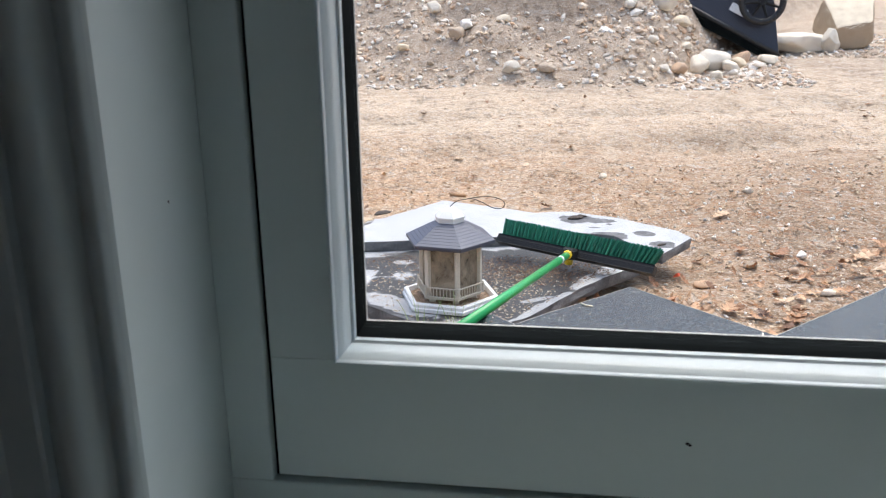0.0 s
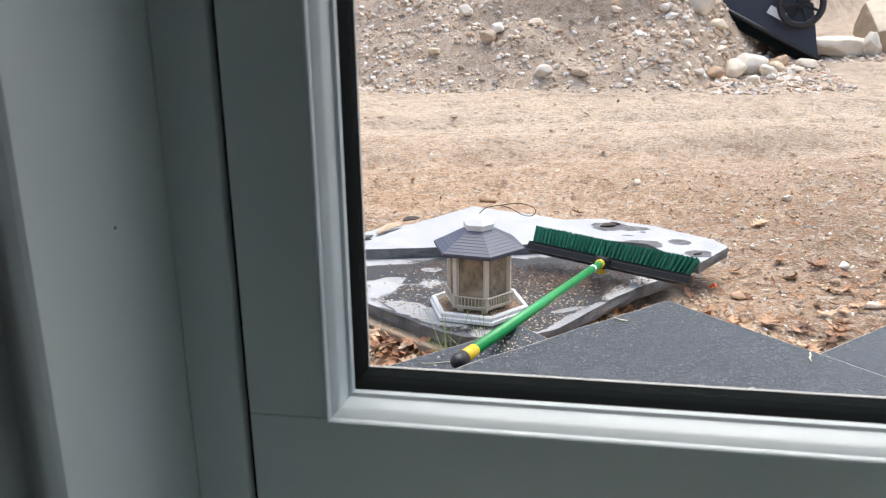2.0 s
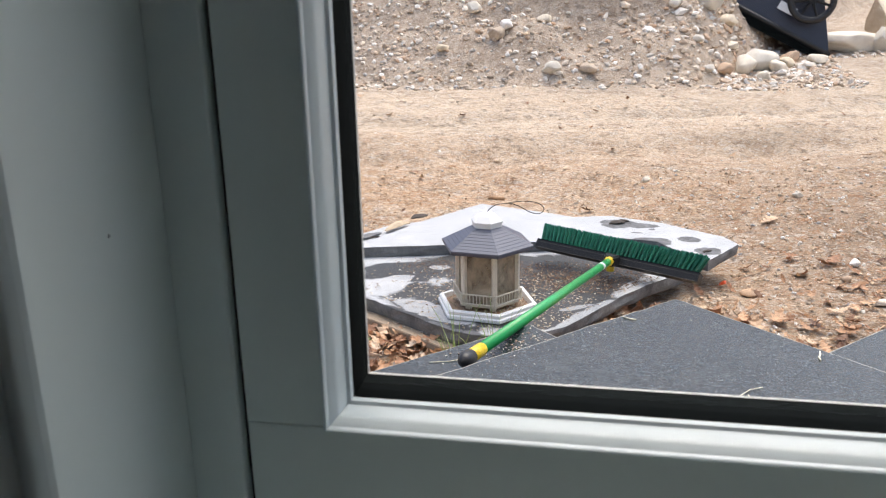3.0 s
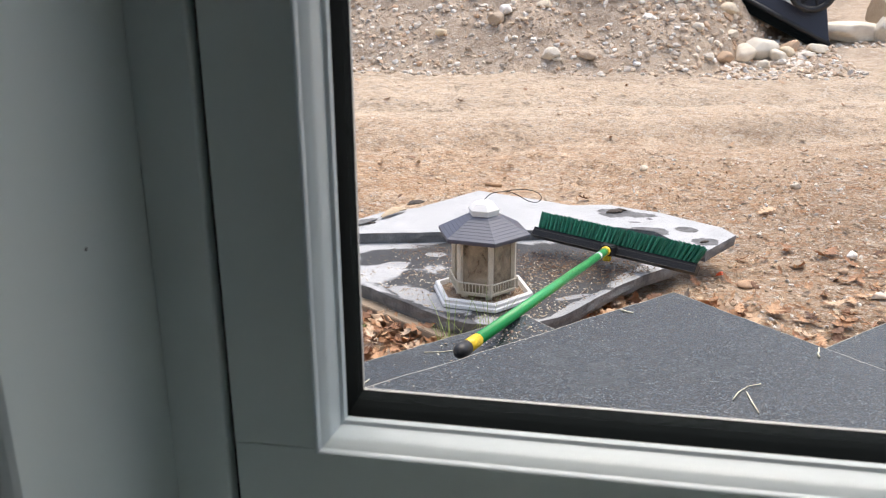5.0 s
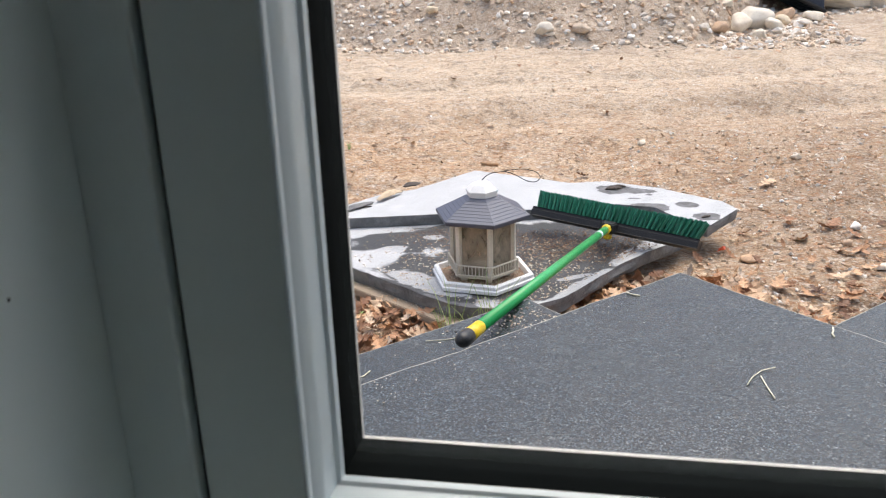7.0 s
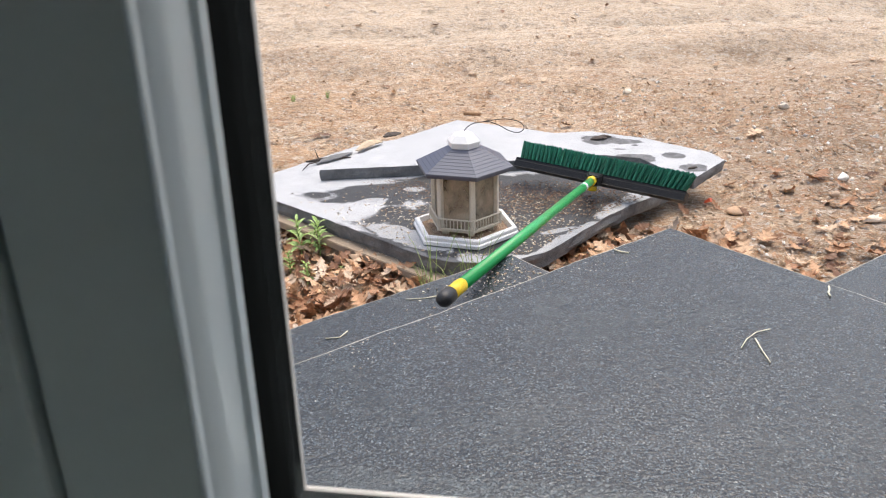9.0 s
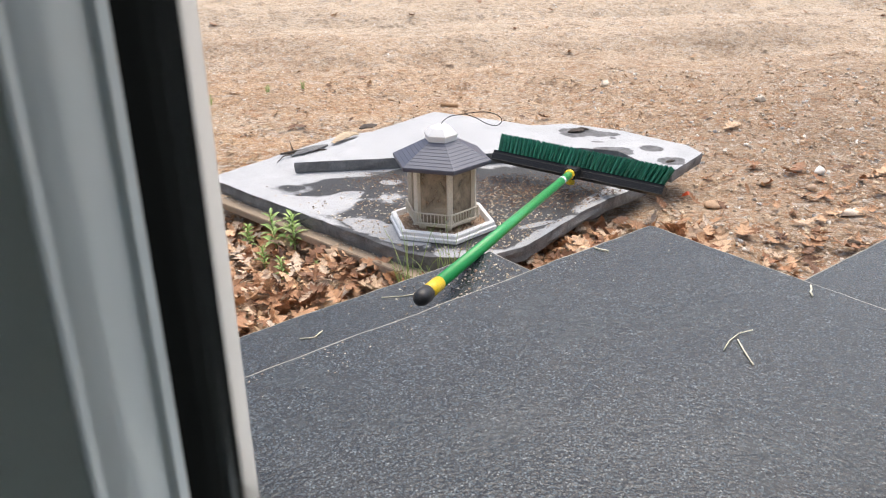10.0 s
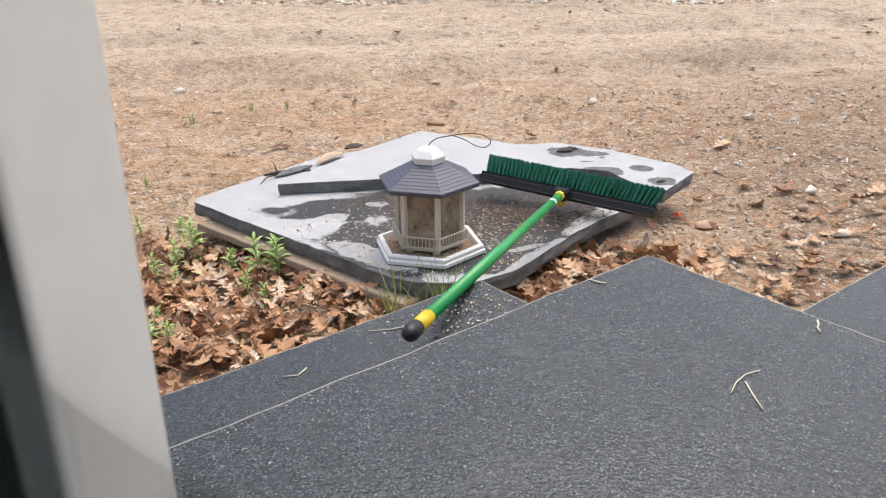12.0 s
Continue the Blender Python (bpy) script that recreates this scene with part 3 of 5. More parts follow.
    pane = add("pane", boxed((0.0045, 0.0262, zb + 0.0045), (xr - 0.0045, 0.0282, zt - 0.0045)), PANE, "clear window glass")
    pane.visible_shadow = False
    # fly specks on the paint
    for x, z in ((0.198, 1.042), (0.1995, 1.0412)):
        bm = bmesh.new()
        bmesh.ops.create_icosphere(bm, subdivisions=1, radius=0.0011, matrix=Matrix.Translation((x, 0.0, z)) @ Matrix.Diagonal((1, 0.3, 0.9, 1)))
        add("fly_speck", bm, SOOT)
    bm = bmesh.new()
    bmesh.ops.create_icosphere(bm, subdivisions=1, radius=0.0008, matrix=Matrix.Translation((LEFT, -0.045, 1.185)) @ Matrix.Diagonal((0.3, 1, 1, 1)))
    add("fly_speck", bm, SOOT)
    return w


window_frame_parts()


def casing():
    # moulded casing on the room side, left, right and below
    prof = [(0.0, IN_Y), (0.0015, -0.1000), (0.005, -0.1032), (0.009, -0.1038), (0.0122, -0.1018), (0.0138, -0.1000), (0.0165, -0.1030), (0.022, -0.1105), (0.030, -0.1135), (0.036, -0.1108), (0.0395, -0.1080), (0.0405, -0.1130),
            (0.0425, -0.1140), (0.060, -0.1145), (0.066, -0.1165), (0.071, -0.1190), (0.082, -0.1190), (0.085, -0.1170), (0.085, IN_Y + 0.0115), (0.0205, IN_Y + 0.0115), (0.0205, IN_Y)]
    prof = rounded(prof, 1, 10, 7)
    for sx, x0 in ((-1, LEFT), (1, RIGHT)):
        bm = strip(prof, lambda p: (x0 + sx * p[0], p[1], SILL - 0.05), lambda p: (x0 + sx * p[0], p[1], HEAD + 0.10))
        tagged(mesh_object("trim", bm, PAINT), "white moulded window casing on the wall", "casing", kind="structure")
    bm = strip(prof, lambda p: (LEFT - 0.08, p[1], HEAD + 0.001 + p[0]), lambda p: (RIGHT + 0.08, p[1], HEAD + 0.001 + p[0]))
    bm.transform(Matrix.Translation((0, -0.003, 0)))
    tagged(mesh_object("trim", bm, PAINT), "white moulded window casing on the wall", "casing", kind="structure")


casing()

# ------------------------------------------------------------------ granite steps outside the window
PEAK = Vector((0.305, 1.737))
DU = Vector((-0.70, -0.714))       # along the left-hand edge, towards the house
DV = Vector((0.713, -0.70))        # along the right-hand edge, towards the house


def clip_to_wall(poly, y0=0.19):
    out = []
    for (x0, ya), (x1, yb) in zip(poly, poly[1:] + poly[:1]):
        if ya >= y0:
            out.append((x0, ya))
        if (ya >= y0) != (yb >= y0):
            s = (y0 - ya) / (yb - ya)
            out.append((x0 + s * (x1 - x0), y0))
    return out


def rough_outline(poly, step=0.025, amp=0.003, seed=0):
    """The outline cut into short, slightly uneven runs."""
    out = []
    for (x0, y0), (x1, y1) in zip(poly, poly[1:] + poly[:1]):
        d = math.hypot(x1 - x0, y1 - y0)
        n = max(1, int(d / step))
        for i in range(n):
            s = i / n
            x, y = x0 + s * (x1 - x0), y0 + s * (y1 - y0)
            j = amp * 1.6 * noise.noise(Vector((x * 6, y * 6, seed))) + amp * 0.8 * noise.noise(Vector((x * 25, y * 25, seed + 3)))
            out.append((x - (y1 - y0) / d * j, y + (x1 - x0) / d * j))
    return out


def stone_block(name, poly, z0, z1, label, category, top=GRANITE, side=SLAB_SIDE, edge=EDGE_HIGHLIGHT, amp=0.003, seed=0, group="", chamfer=0.0045):
    """A stone slab: split sides, a chipped arris and a flat top."""
    ol = rough_outline(poly, 0.03, amp, seed)
    area = sum(a[0] * b[1] - b[0] * a[1] for a, b in zip(ol, ol[1:] + ol[:1]))
    if area < 0:
        ol = ol[::-1]
    n = len(ol)
    rnd = random.Random(seed + 5)
    bm = bmesh.new()
    cx, cy = sum(p[0] for p in ol) / n, sum(p[1] for p in ol) / n
    rings = []
    for z, inset, j in ((z0, 0.006, amp * 1.5), (z0 + (z1 - z0) * 0.35, 0.0, amp * 1.5), (z0 + (z1 - z0) * 0.7, 0.0, amp * 1.5), (z1 - chamfer * 0.3, 0.0, amp * 0.4), (z1, chamfer, amp * 0.3)):
        rg = []
        for i, (x, y) in enumerate(ol):
            px, py = ol[i - 1]
            qx, qy = ol[(i + 1) % n]
            nx, ny = qy - py, px - qx
            d = math.hypot(nx, ny) or 1
            k = -inset + j * 1.5 * noise.noise(Vector((x * 14, y * 14, z * 40 + seed)))
            rg.append(bm.verts.new((x + nx / d * k, y + ny / d * k, z)))
        rings.append(rg)
    bm.faces.new(rings[0][::-1]).material_index = 1
    for q, (r0, r1) in enumerate(zip(rings, rings[1:])):
        for i in range(n):
            f = bm.faces.new((r0[i], r0[(i + 1) % n], r1[(i + 1) % n], r1[i]))
            f.material_index = 2 if q == 3 else 1
    bm.faces.new(rings[-1]).material_index = 0
    ob = mesh_object(name, bm, (top, side, edge))
    return tagged(ob, label, category, group)


def plan(*ab, base=PEAK):
    return [tuple(base + DU * a + DV * b) for a, b in ab]


TOP_Z, LOW_Z = 0.524, 0.328
stone_block("granite_landing", clip_to_wall(plan((0, 0), (2.6, 0), (2.6, 2.6), (0, 2.6))), LOW_Z + 0.002, TOP_Z, "dark flamed granite landing slab, damp, with highlights painted along its edges", "stone slab", seed=1)
LC = Vector((-0.081, 2.005))
stone_block("granite_step", clip_to_wall(plan((0, 0), (2.4, 0), (2.4, 0.8), (0, 0.8), base=LC)), LOW_Z - 0.172, LOW_Z, "dark granite step below the landing, scattered with seed husks", "stone step", seed=2, group="granite steps")
RC = Vector((0.702, 1.895))
stone_block("granite_step", clip_to_wall([tuple(RC + Vector((0.70, 0.714)) * a + DV * b) for a, b in ((0.75, 0.0), (-0.5, 0.0), (-0.5, 1.6), (0.75, 1.6))]), LOW_Z - 0.172, LOW_Z, "dark granite step beside the landing over leaf litter", "stone step", seed=3, group="granite steps")
stone_block("granite_block", clip_to_wall(plan((0.12, 0.12), (2.4, 0.12), (2.4, 2.3), (0.12, 2.3))), -0.25, LOW_Z - 0.174, "rough dark granite block carrying the steps", "stone block", top=SLAB_SIDE, seed=4)
stone_block("granite_block", [tuple(RC + Vector((0.70, 0.714)) * a + DV * b) for a, b in ((0.68, 0.06), (0.05, 0.06), (0.05, 1.4), (0.68, 1.4))], -0.25, LOW_Z - 0.174, "rough dark granite block carrying the steps", "stone block", top=SLAB_SIDE, seed=6)

# ------------------------------------------------------------------ stacked loose slabs on timber
stone_block("stone_slab", [(-1.458, 3.445), (-1.101, 3.185), (-0.779, 2.953), (-0.571, 2.796), (-0.431, 2.708), (-0.346, 2.676), (-0.226, 2.676), (-0.13, 2.708), (-0.048, 2.772), (-0.005, 2.815), (0.086, 2.970), (0.196, 3.165), (0.316, 3.341), (0.391, 3.428), (0.50, 3.57),
                           (0.36, 4.10), (-0.66, 4.42), (-0.981, 4.238), (-1.08, 4.149), (-1.201, 3.946), (-1.383, 3.643), (-1.468, 3.50)], -0.06, 0.0,
            "large grey stone slab, dry at the rim, wet and dirty in the middle", "stone slab", top=SLAB, amp=0.004, seed=11, edge=SLAB, chamfer=0.004)
stone_block("stone_slab", [(-1.102, 3.554), (-0.615, 3.669), (-0.2, 3.77), (0.212, 3.888), (0.38, 3.846), (0.53, 3.60), (0.60, 3.56), (0.765, 3.845), (0.71, 3.97), (0.42, 4.20), (0.151, 4.317), (-0.04, 4.27), (-0.157, 4.331), (-0.584, 4.512), (-0.83, 4.13)], 0.002, 0.055,
            "pale grey broken stone slab with dark damp blotches on a larger slab", "stone slab", top=SLAB_TOP, amp=0.003, seed=12, edge=SLAB_TOP, chamfer=0.003)


def beam(name, a, b, width, z0, z1, label, mt, cat="board"):
    a, b = Vector(a), Vector(b)
    d = (b - a).normalized()
    n = Vector((-d.y, d.x)) * width
    bm = prism([tuple(a), tuple(b), tuple(b + n), tuple(a + n)], z0, z1, 0.003)
    return tagged(mesh_object(name, bm, mt), label, cat)


beam("timber_board", (-1.415, 3.34), (-0.385, 2.615), 0.18, -0.09, -0.062, "weathered pale pine board under the slab, strewn with seed", WOOD)
for ax, ay in ((-1.25, 3.35), (-0.62, 2.92), (-0.6, 3.8), (0.05, 3.7)):
    beam("timber_block", (ax, ay), (ax + 0.12, ay - 0.08), 0.3, gz(ax, ay) - 0.05, -0.091 if ax < -0.3 and ay < 3.4 else -0.062, "damp dark timber block propping the slab", WOOD_DARK, "timber block")


# ------------------------------------------------------------------ bird feeder
def hexagon(r, rot=-9.0):
    return [(r * math.cos(radians(rot + 60 * k)), r * math.sin(radians(rot + 60 * k))) for k in range(6)]


def bird_feeder(at):
    root = thing("bird_feeder", at, "gazebo bird feeder with slate-blue roof and white hexagonal tray", "bird feeder")
    # tray with raised rim
    bm = bmesh.new()
    rings = []
    for r, z in ((0.203, 0.0), (0.211, 0.004), (0.211, 0.016), (0.205, 0.020), (0.205, 0.032), (0.200, 0.036), (0.186, 0.036), (0.178, 0.014)):
        rings.append([bm.verts.new((x, y, z)) for x, y in hexagon(r)])
    for r0, r1 in zip(rings, rings[1:]):
        for k in range(6):
            bm.faces.new((r0[k], r0[(k + 1) % 6], r1[(k + 1) % 6], r1[k]))
    bm.faces.new(rings[0][::-1])
    bm.faces.new(rings[-1])
    part("tray", bm, FEEDER_WHITE, root, "white plastic hexagonal seed tray")
    # seed lying in the tray
    rnd = random.Random(4)
    bm = bmesh.new()
    for i in range(900):
        a, r = rnd.uniform(0, math.tau), 0.172 * math.sqrt(rnd.uniform(0.3, 0.93))
        seed_bit(bm, (r * math.cos(a), r * math.sin(a), 0.0185 + rnd.uniform(0, 0.004)), rnd.uniform(0.003, 0.006), rnd)
    tagged(part("seed", bm, SEED, root, "loose mixed bird seed"), kind="stuff")
    part("seed_bed", prism(hexagon(0.176), 0.0142, 0.0185), HULL, root, "brown bed of seed in the tray")
    # floor, six columns, panes
    R, Z0, Z1 = 0.124, 0.046, 0.268
    for (x, y) in hexagon(0.1):
        part("foot", boxed((x - 0.012, y - 0.012, 0.0145), (x + 0.012, y + 0.012, 0.0362)), FEEDER_IVORY, root)
    bm = prism(hexagon(R + 0.008), 0.036, 0.046)
    part("house_floor", bm, FEEDER_IVORY, root)
    hx = hexagon(R)
    for x, y in hx:
        a = math.atan2(y, x)
        m = Matrix.Translation((x, y, 0)) @ Matrix.Rotation(a, 4, "Z")
        bm = boxed((-0.009, -0.010, Z0), (0.007, 0.010, Z1), 0.002)
        box(bm, (-0.011, -0.013, Z0), (0.010, 0.013, Z0 + 0.014), 0.001)
        box(bm, (-0.011, -0.016, Z1 - 0.022), (0.010, 0.016, Z1), 0.002)
        box(bm, (-0.010, -0.026, Z1 - 0.010), (0.008, 0.026, Z1), 0.002)
        bm.transform(m)
        part("column", bm, FEEDER_IVORY, root)
    for k in range(6):
        (x0, y0), (x1, y1) = hx[k], hx[(k + 1) % 6]
        bm = prism([(x0 * 0.96, y0 * 0.96), (x1 * 0.96, y1 * 0.96), (x1 * 0.945, y1 * 0.945), (x0 * 0.945, y0 * 0.945)], Z0, Z1)
        part("pane", bm, FEEDER_PANE, root, "dirty clear plastic pane")
    # railing of each side: rails and balusters
    ho = hexagon(R + 0.016)
    for k in range(6):
        a, b = Vector(ho[k]), Vector(ho[(k + 1) % 6])
        bm = bmesh.new()
        for z, r in ((0.050, 0.0028), (0.088, 0.0032)):
            tube([(*a, z), (*b, z)], r, 6, bm)
        for i in range(10):
            p = a.lerp(b, (i + 0.5) / 10)
            box(bm, (p.x - 0.0016, p.y - 0.0016, 0.050), (p.x + 0.0016, p.y + 0.0016, 0.088))
        tube([(*a, 0.044), (*a, 0.093)], 0.0045, 6, bm)
        part("railing", bm, FEEDER_IVORY, root)
    # seed heap inside
    bm = bmesh.new()
    rings = []
    for r, z in ((0.100, 0.047), (0.102, 0.10), (0.09, 0.125), (0.05, 0.15), (0.015, 0.165)):
        rings.append([bm.verts.new((x * (1 + rnd.uniform(-0.03, 0.03)), y, z + rnd.uniform(-0.01, 0.01))) for x, y in hexagon(r)])
    for r0, r1 in zip(rings, rings[1:]):
        for k in range(6):
            bm.faces.new((r0[k], r0[(k + 1) % 6], r1[(k + 1) % 6], r1[k]))
    bm.faces.new(rings[-1])
    part("seed_heap", bm, HULL, root, "brown seed heap behind the panes", True)
    # stepped shingle roof
    bm = bmesh.new()
    prof = [(0.150, 0.262), (0.186, 0.256), (0.189, 0.266)]
    steps = 8
    for i in range(steps):
        s0, s1 = i / steps, (i + 1) / steps
        r0, r1 = 0.188 - 0.128 * s0, 0.188 - 0.128 * s1
        z0, z1 = 0.272 + 0.066 * s0, 0.272 + 0.066 * s1
        prof += [(r0, z0), (r1 + 0.0012, z1 - 0.0016)]
    prof += [(0.05, 0.341)]
    rings = [[bm.verts.new((x, y, z)) for x, y in hexagon(r)] for r, z in prof]
    for r0, r1 in zip(rings, rings[1:]):
        for k in range(6):
            bm.faces.new((r0[k], r0[(k + 1) % 6], r1[(k + 1) % 6], r1[k]))
    bm.faces.new(rings[0][::-1])
    bm.faces.new(rings[-1])
    part("roof", bm, FEEDER_ROOF, root, "slate-blue shingled plastic roof")
    bm = bmesh.new()
    bmesh.ops.create_cone(bm, cap_ends=True, segments=10, radius1=0.006, radius2=0.005, depth=0.004, matrix=Matrix.Translation((0.031, -0.109, 0.304)) @ Matrix.Rotation(radians(29), 4, "X"))
    part("screw", bm, WIRE, root, "small steel screw")
    # white cap
    bm = bmesh.new()
    rings = [[bm.verts.new((x, y, z)) for x, y in hexagon(r)] for r, z in ((0.056, 0.335), (0.060, 0.338), (0.060, 0.352), (0.064, 0.354), (0.064, 0.360), (0.040, 0.383), (0.012, 0.393))]
    for r0, r1 in zip(rings, rings[1:]):
        for k in range(6):
            bm.faces.new((r0[k], r0[(k + 1) % 6], r1[(k + 1) % 6], r1[k]))
    bm.faces.new(rings[0][::-1])
    bm.faces.new(rings[-1])
    part("cap", bm, FEEDER_WHITE, root, "white hexagonal roof cap")
    # hanging wire loop
    pts = [(0.0, 0.0, 0.388), (0.010, 0.0, 0.405), (0.035, 0.01, 0.420), (0.075, 0.02, 0.425), (0.11, 0.02, 0.432), (0.16, 0.015, 0.437), (0.205, 0.01, 0.428), (0.222, 0.0, 0.41),
           (0.205, -0.01, 0.395), (0.17, -0.005, 0.398), (0.13, 0.01, 0.415), (0.09, 0.018, 0.426), (0.07, 0.02, 0.425)]
    fine = []
    for i in range(len(pts) - 1):
        p0, p1, p2, p3 = (Vector(pts[max(0, min(len(pts) - 1, i + k))]) for k in (-1, 0, 1, 2))
        for s in (0, 0.25, 0.5, 0.75):
            fine.append(0.5 * ((2 * p1) + (p2 - p0) * s + (2 * p0 - 5 * p1 + 4 * p2 - p3) * s * s + (3 * p1 - p0 - 3 * p2 + p3) * s ** 3))
    part("hanging_wire", tube(fine, 0.0016, 6), WIRE, root, "dark wire hanging loop", True)
    return root


def seed_bit(bm, at, size, rnd):
    m = Matrix.Translation(at) @ Euler((rnd.uniform(0, 6), rnd.uniform(0, 6), rnd.uniform(0, 6))).to_matrix().to_4x4() @ Matrix.Diagonal((size, size * 0.6, size * 0.4, 1))
    vs = [bm.verts.new(m @ Vector(p)) for p in ((1, 0, 0), (-0.5, 0.8, 0), (-0.5, -0.8, 0), (0, 0, 1))]
    for f in ((0, 1, 3), (1, 2, 3), (2, 0, 3), (0, 2, 1)):
        bm.faces.new([vs[i] for i in f])


bird_feeder((-0.342, 2.985, 0.001)).scale = (1.03, 1.03, 1.03)


# ------------------------------------------------------------------ push broom
def push_broom():
    L, Rr = Vector((-0.198, 3.573, 0.09)), Vector((0.520, 3.249, 0.055))
    ax = (Rr - L).normalized()
    up = Vector((0, 0, 1))
    back = up.cross(ax).normalized()
    if back.y < 0:
        back = -back
    upn = ax.cross(back).normalized()
    if upn.z < 0:
        upn = -upn
    lean = radians(58)
    b = (back * math.cos(lean) + upn * math.sin(lean)).normalized()      # the way the bristles point
    w = (upn * math.cos(lean) - back * math.sin(lean)).normalized()      # across the block, towards the handle
    length = (Rr - L).length
    root = thing("push_broom", (L + Rr) / 2, "push broom with green bristles and green steel handle lying on slabs", "broom")
    o = Matrix.Translation(-(L + Rr) / 2)

    def add(name, bm, mt, label="", parent=root, smooth=False):
        bm.transform(o)
        return part(name, bm, mt, parent, label, smooth)

    def at(s, t, q):
        """s along the head, t along the bristles, q across the block."""
        return L + ax * s + b * t + w * q

    # block: body with a lip round the bristle side
    bm = bmesh.new()
    prof = [(0.0, 0.004), (0.004, 0.0), (0.030, -0.002), (0.033, -0.005), (0.042, -0.005), (0.044, -0.002), (0.044, -0.058), (0.042, -0.061), (0.033, -0.061), (0.030, -0.058), (0.004, -0.056), (0.0, -0.052)]
    secs = [[bm.verts.new(at(s, t, q)) for t, q in prof] for s in (0.0, length)]
    for i in range(len(prof)):
        j = (i + 1) % len(prof)
        bm.faces.new((secs[0][i], secs[0][j], secs[1][j], secs[1][i]))
    bm.faces.new(secs[0])
    bm.faces.new(secs[1][::-1])
    bmesh.ops.recalc_face_normals(bm, faces=bm.faces)
    bmesh.ops.bevel(bm, geom=[e for e in bm.edges if len(e.link_faces) == 2 and e.calc_face_angle(0) > 1.2], offset=0.002, segments=2, affect="EDGES")
    block = add("block", bm, DARK_BLOCK, "dark scuffed plastic broom block")
    # bristle tufts in two fields that splay from the middle
    rnd = random.Random(8)
    verts, faces = [], []
    rows, cols, strands = 4, 40, 22
    for c in range(cols):
        s0 = 0.014 + (length - 0.028) * (c + 0.5) / cols
        halfway = (s0 - length / 2) / (length / 2)
        for r in range(rows):
            q0 = -0.009 - 0.045 * r / (rows - 1)
            tuft_len = 0.081 + rnd.uniform(-0.0012, 0.0012)
            tilt = 0.009 + 0.018 * halfway + rnd.uniform(-0.0025, 0.0025)
            for k in range(strands):
                a = rnd.uniform(0, math.tau)
                rr = math.sqrt(rnd.random())
                base = at(s0 + rr * 0.0042 * math.cos(a), 0.043, q0 + rr * 0.0042 * math.sin(a))
                ln = tuft_len + rnd.uniform(-0.003, 0.001)
                e = at(s0 + tilt + rr * 0.0085 * math.cos(a), 0.043 + ln, q0 + rr * 0.0085 * math.sin(a) + 0.004 * rnd.uniform(-1, 1))
                mid = base.lerp(e, 0.55) + ax * rnd.uniform(-0.002, 0.002)
                side = ax * math.cos(a * 3) + w * math.sin(a * 3)
                th = 0.0011
                i0 = len(verts)
                d2 = (e - base).normalized().cross(side)
                for p, tt in ((base, th), (mid, th), (e, th * 0.95)):
                    verts += [p + side * tt, p - side * tt * 0.5 + d2 * tt, p - side * tt * 0.5 - d2 * tt]
                for lv in (0, 3):
                    for u in range(3):
                        faces.append((i0 + lv + u, i0 + lv + (u + 1) % 3, i0 + lv + 3 + (u + 1) % 3, i0 + lv + 3 + u))
    shift = (L + Rr) / 2
    br = from_arrays("bristles", [v - shift for v in verts], faces, BRISTLE)
    br.parent = root
    tagged(br, "dark green synthetic bristles", kind="stuff")
    # socket and handle
    knob, tip = Vector((0.147, 3.285, 0.12)), Vector((-0.1955, 1.5325, 0.415))
    d = (tip - knob).normalized()
    cxm = length / 2 - 0.012
    bm = bmesh.new()
    quad = [(cxm - 0.040, 0.048, 0.004), (cxm + 0.040, 0.048, 0.004), (cxm + 0.040, -0.006, 0.004), (cxm - 0.040, -0.006, 0.004)]
    end = knob - d * 0.014
    e1 = ax
    e2 = d.cross(ax).normalized()
    if e2.z < 0:
        e2 = -e2
    low = [bm.verts.new(at(p[0], p[1], p[2] - 0.02)) for p in quad]
    hi = [bm.verts.new(end + e1 * sx * 0.024 + e2 * sz * 0.022) for sx, sz in ((-1, 1), (1, 1), (1, -1), (-1, -1))]
    bm.faces.new(low)
    bm.faces.new(hi[::-1])
    for i in range(4):
        bm.faces.new((low[i], hi[i], hi[(i + 1) % 4], low[(i + 1) % 4]))
    bmesh.ops.recalc_face_normals(bm, faces=bm.faces)
    bmesh.ops.bevel(bm, geom=bm.edges[:], offset=0.006, segments=3, affect="EDGES")
    sock = add("socket", bm, DARK_BLOCK, "dark plastic handle socket")
    add("collar", tube([knob - d * 0.016, knob - d * 0.006, knob + d * 0.012, knob + d * 0.016], [0.021, 0.0215, 0.0205, 0.018], 8), YELLOW, "yellow plastic collar", sock)
    lowk = at(cxm + 0.006, -0.002, -0.004)
    foot = Vector((lowk.x, lowk.y - 0.018, 0.0))
    add("lower_socket", tube([lowk + upn * 0.01, lowk.lerp(foot, 0.12)], [0.021, 0.020], 10), DARK_BLOCK, "", root)
    add("collar", tube([lowk.lerp(foot, 0.10), lowk.lerp(foot, 0.42), lowk.lerp(foot, 0.50)], [0.0195, 0.019, 0.014], 10), YELLOW, "yellow plastic collar", sock)
    hl = (tip - knob).length
    add("handle", tube([knob + d * 0.02, knob + d * (hl - 0.12)], 0.0160, 16), GREEN_METAL, "bright green enamelled steel handle", root, True)
    add("label_band", tube([knob + d * 0.145, knob + d * 0.175], 0.0164, 16), LABEL_WHITE, "white label band on the handle", root, True)
    add("grip_ring", tube([knob + d * (hl - 0.125), knob + d * (hl - 0.045)], 0.0174, 16), YELLOW, "yellow plastic ring", root, True)
    e0 = hl - 0.046
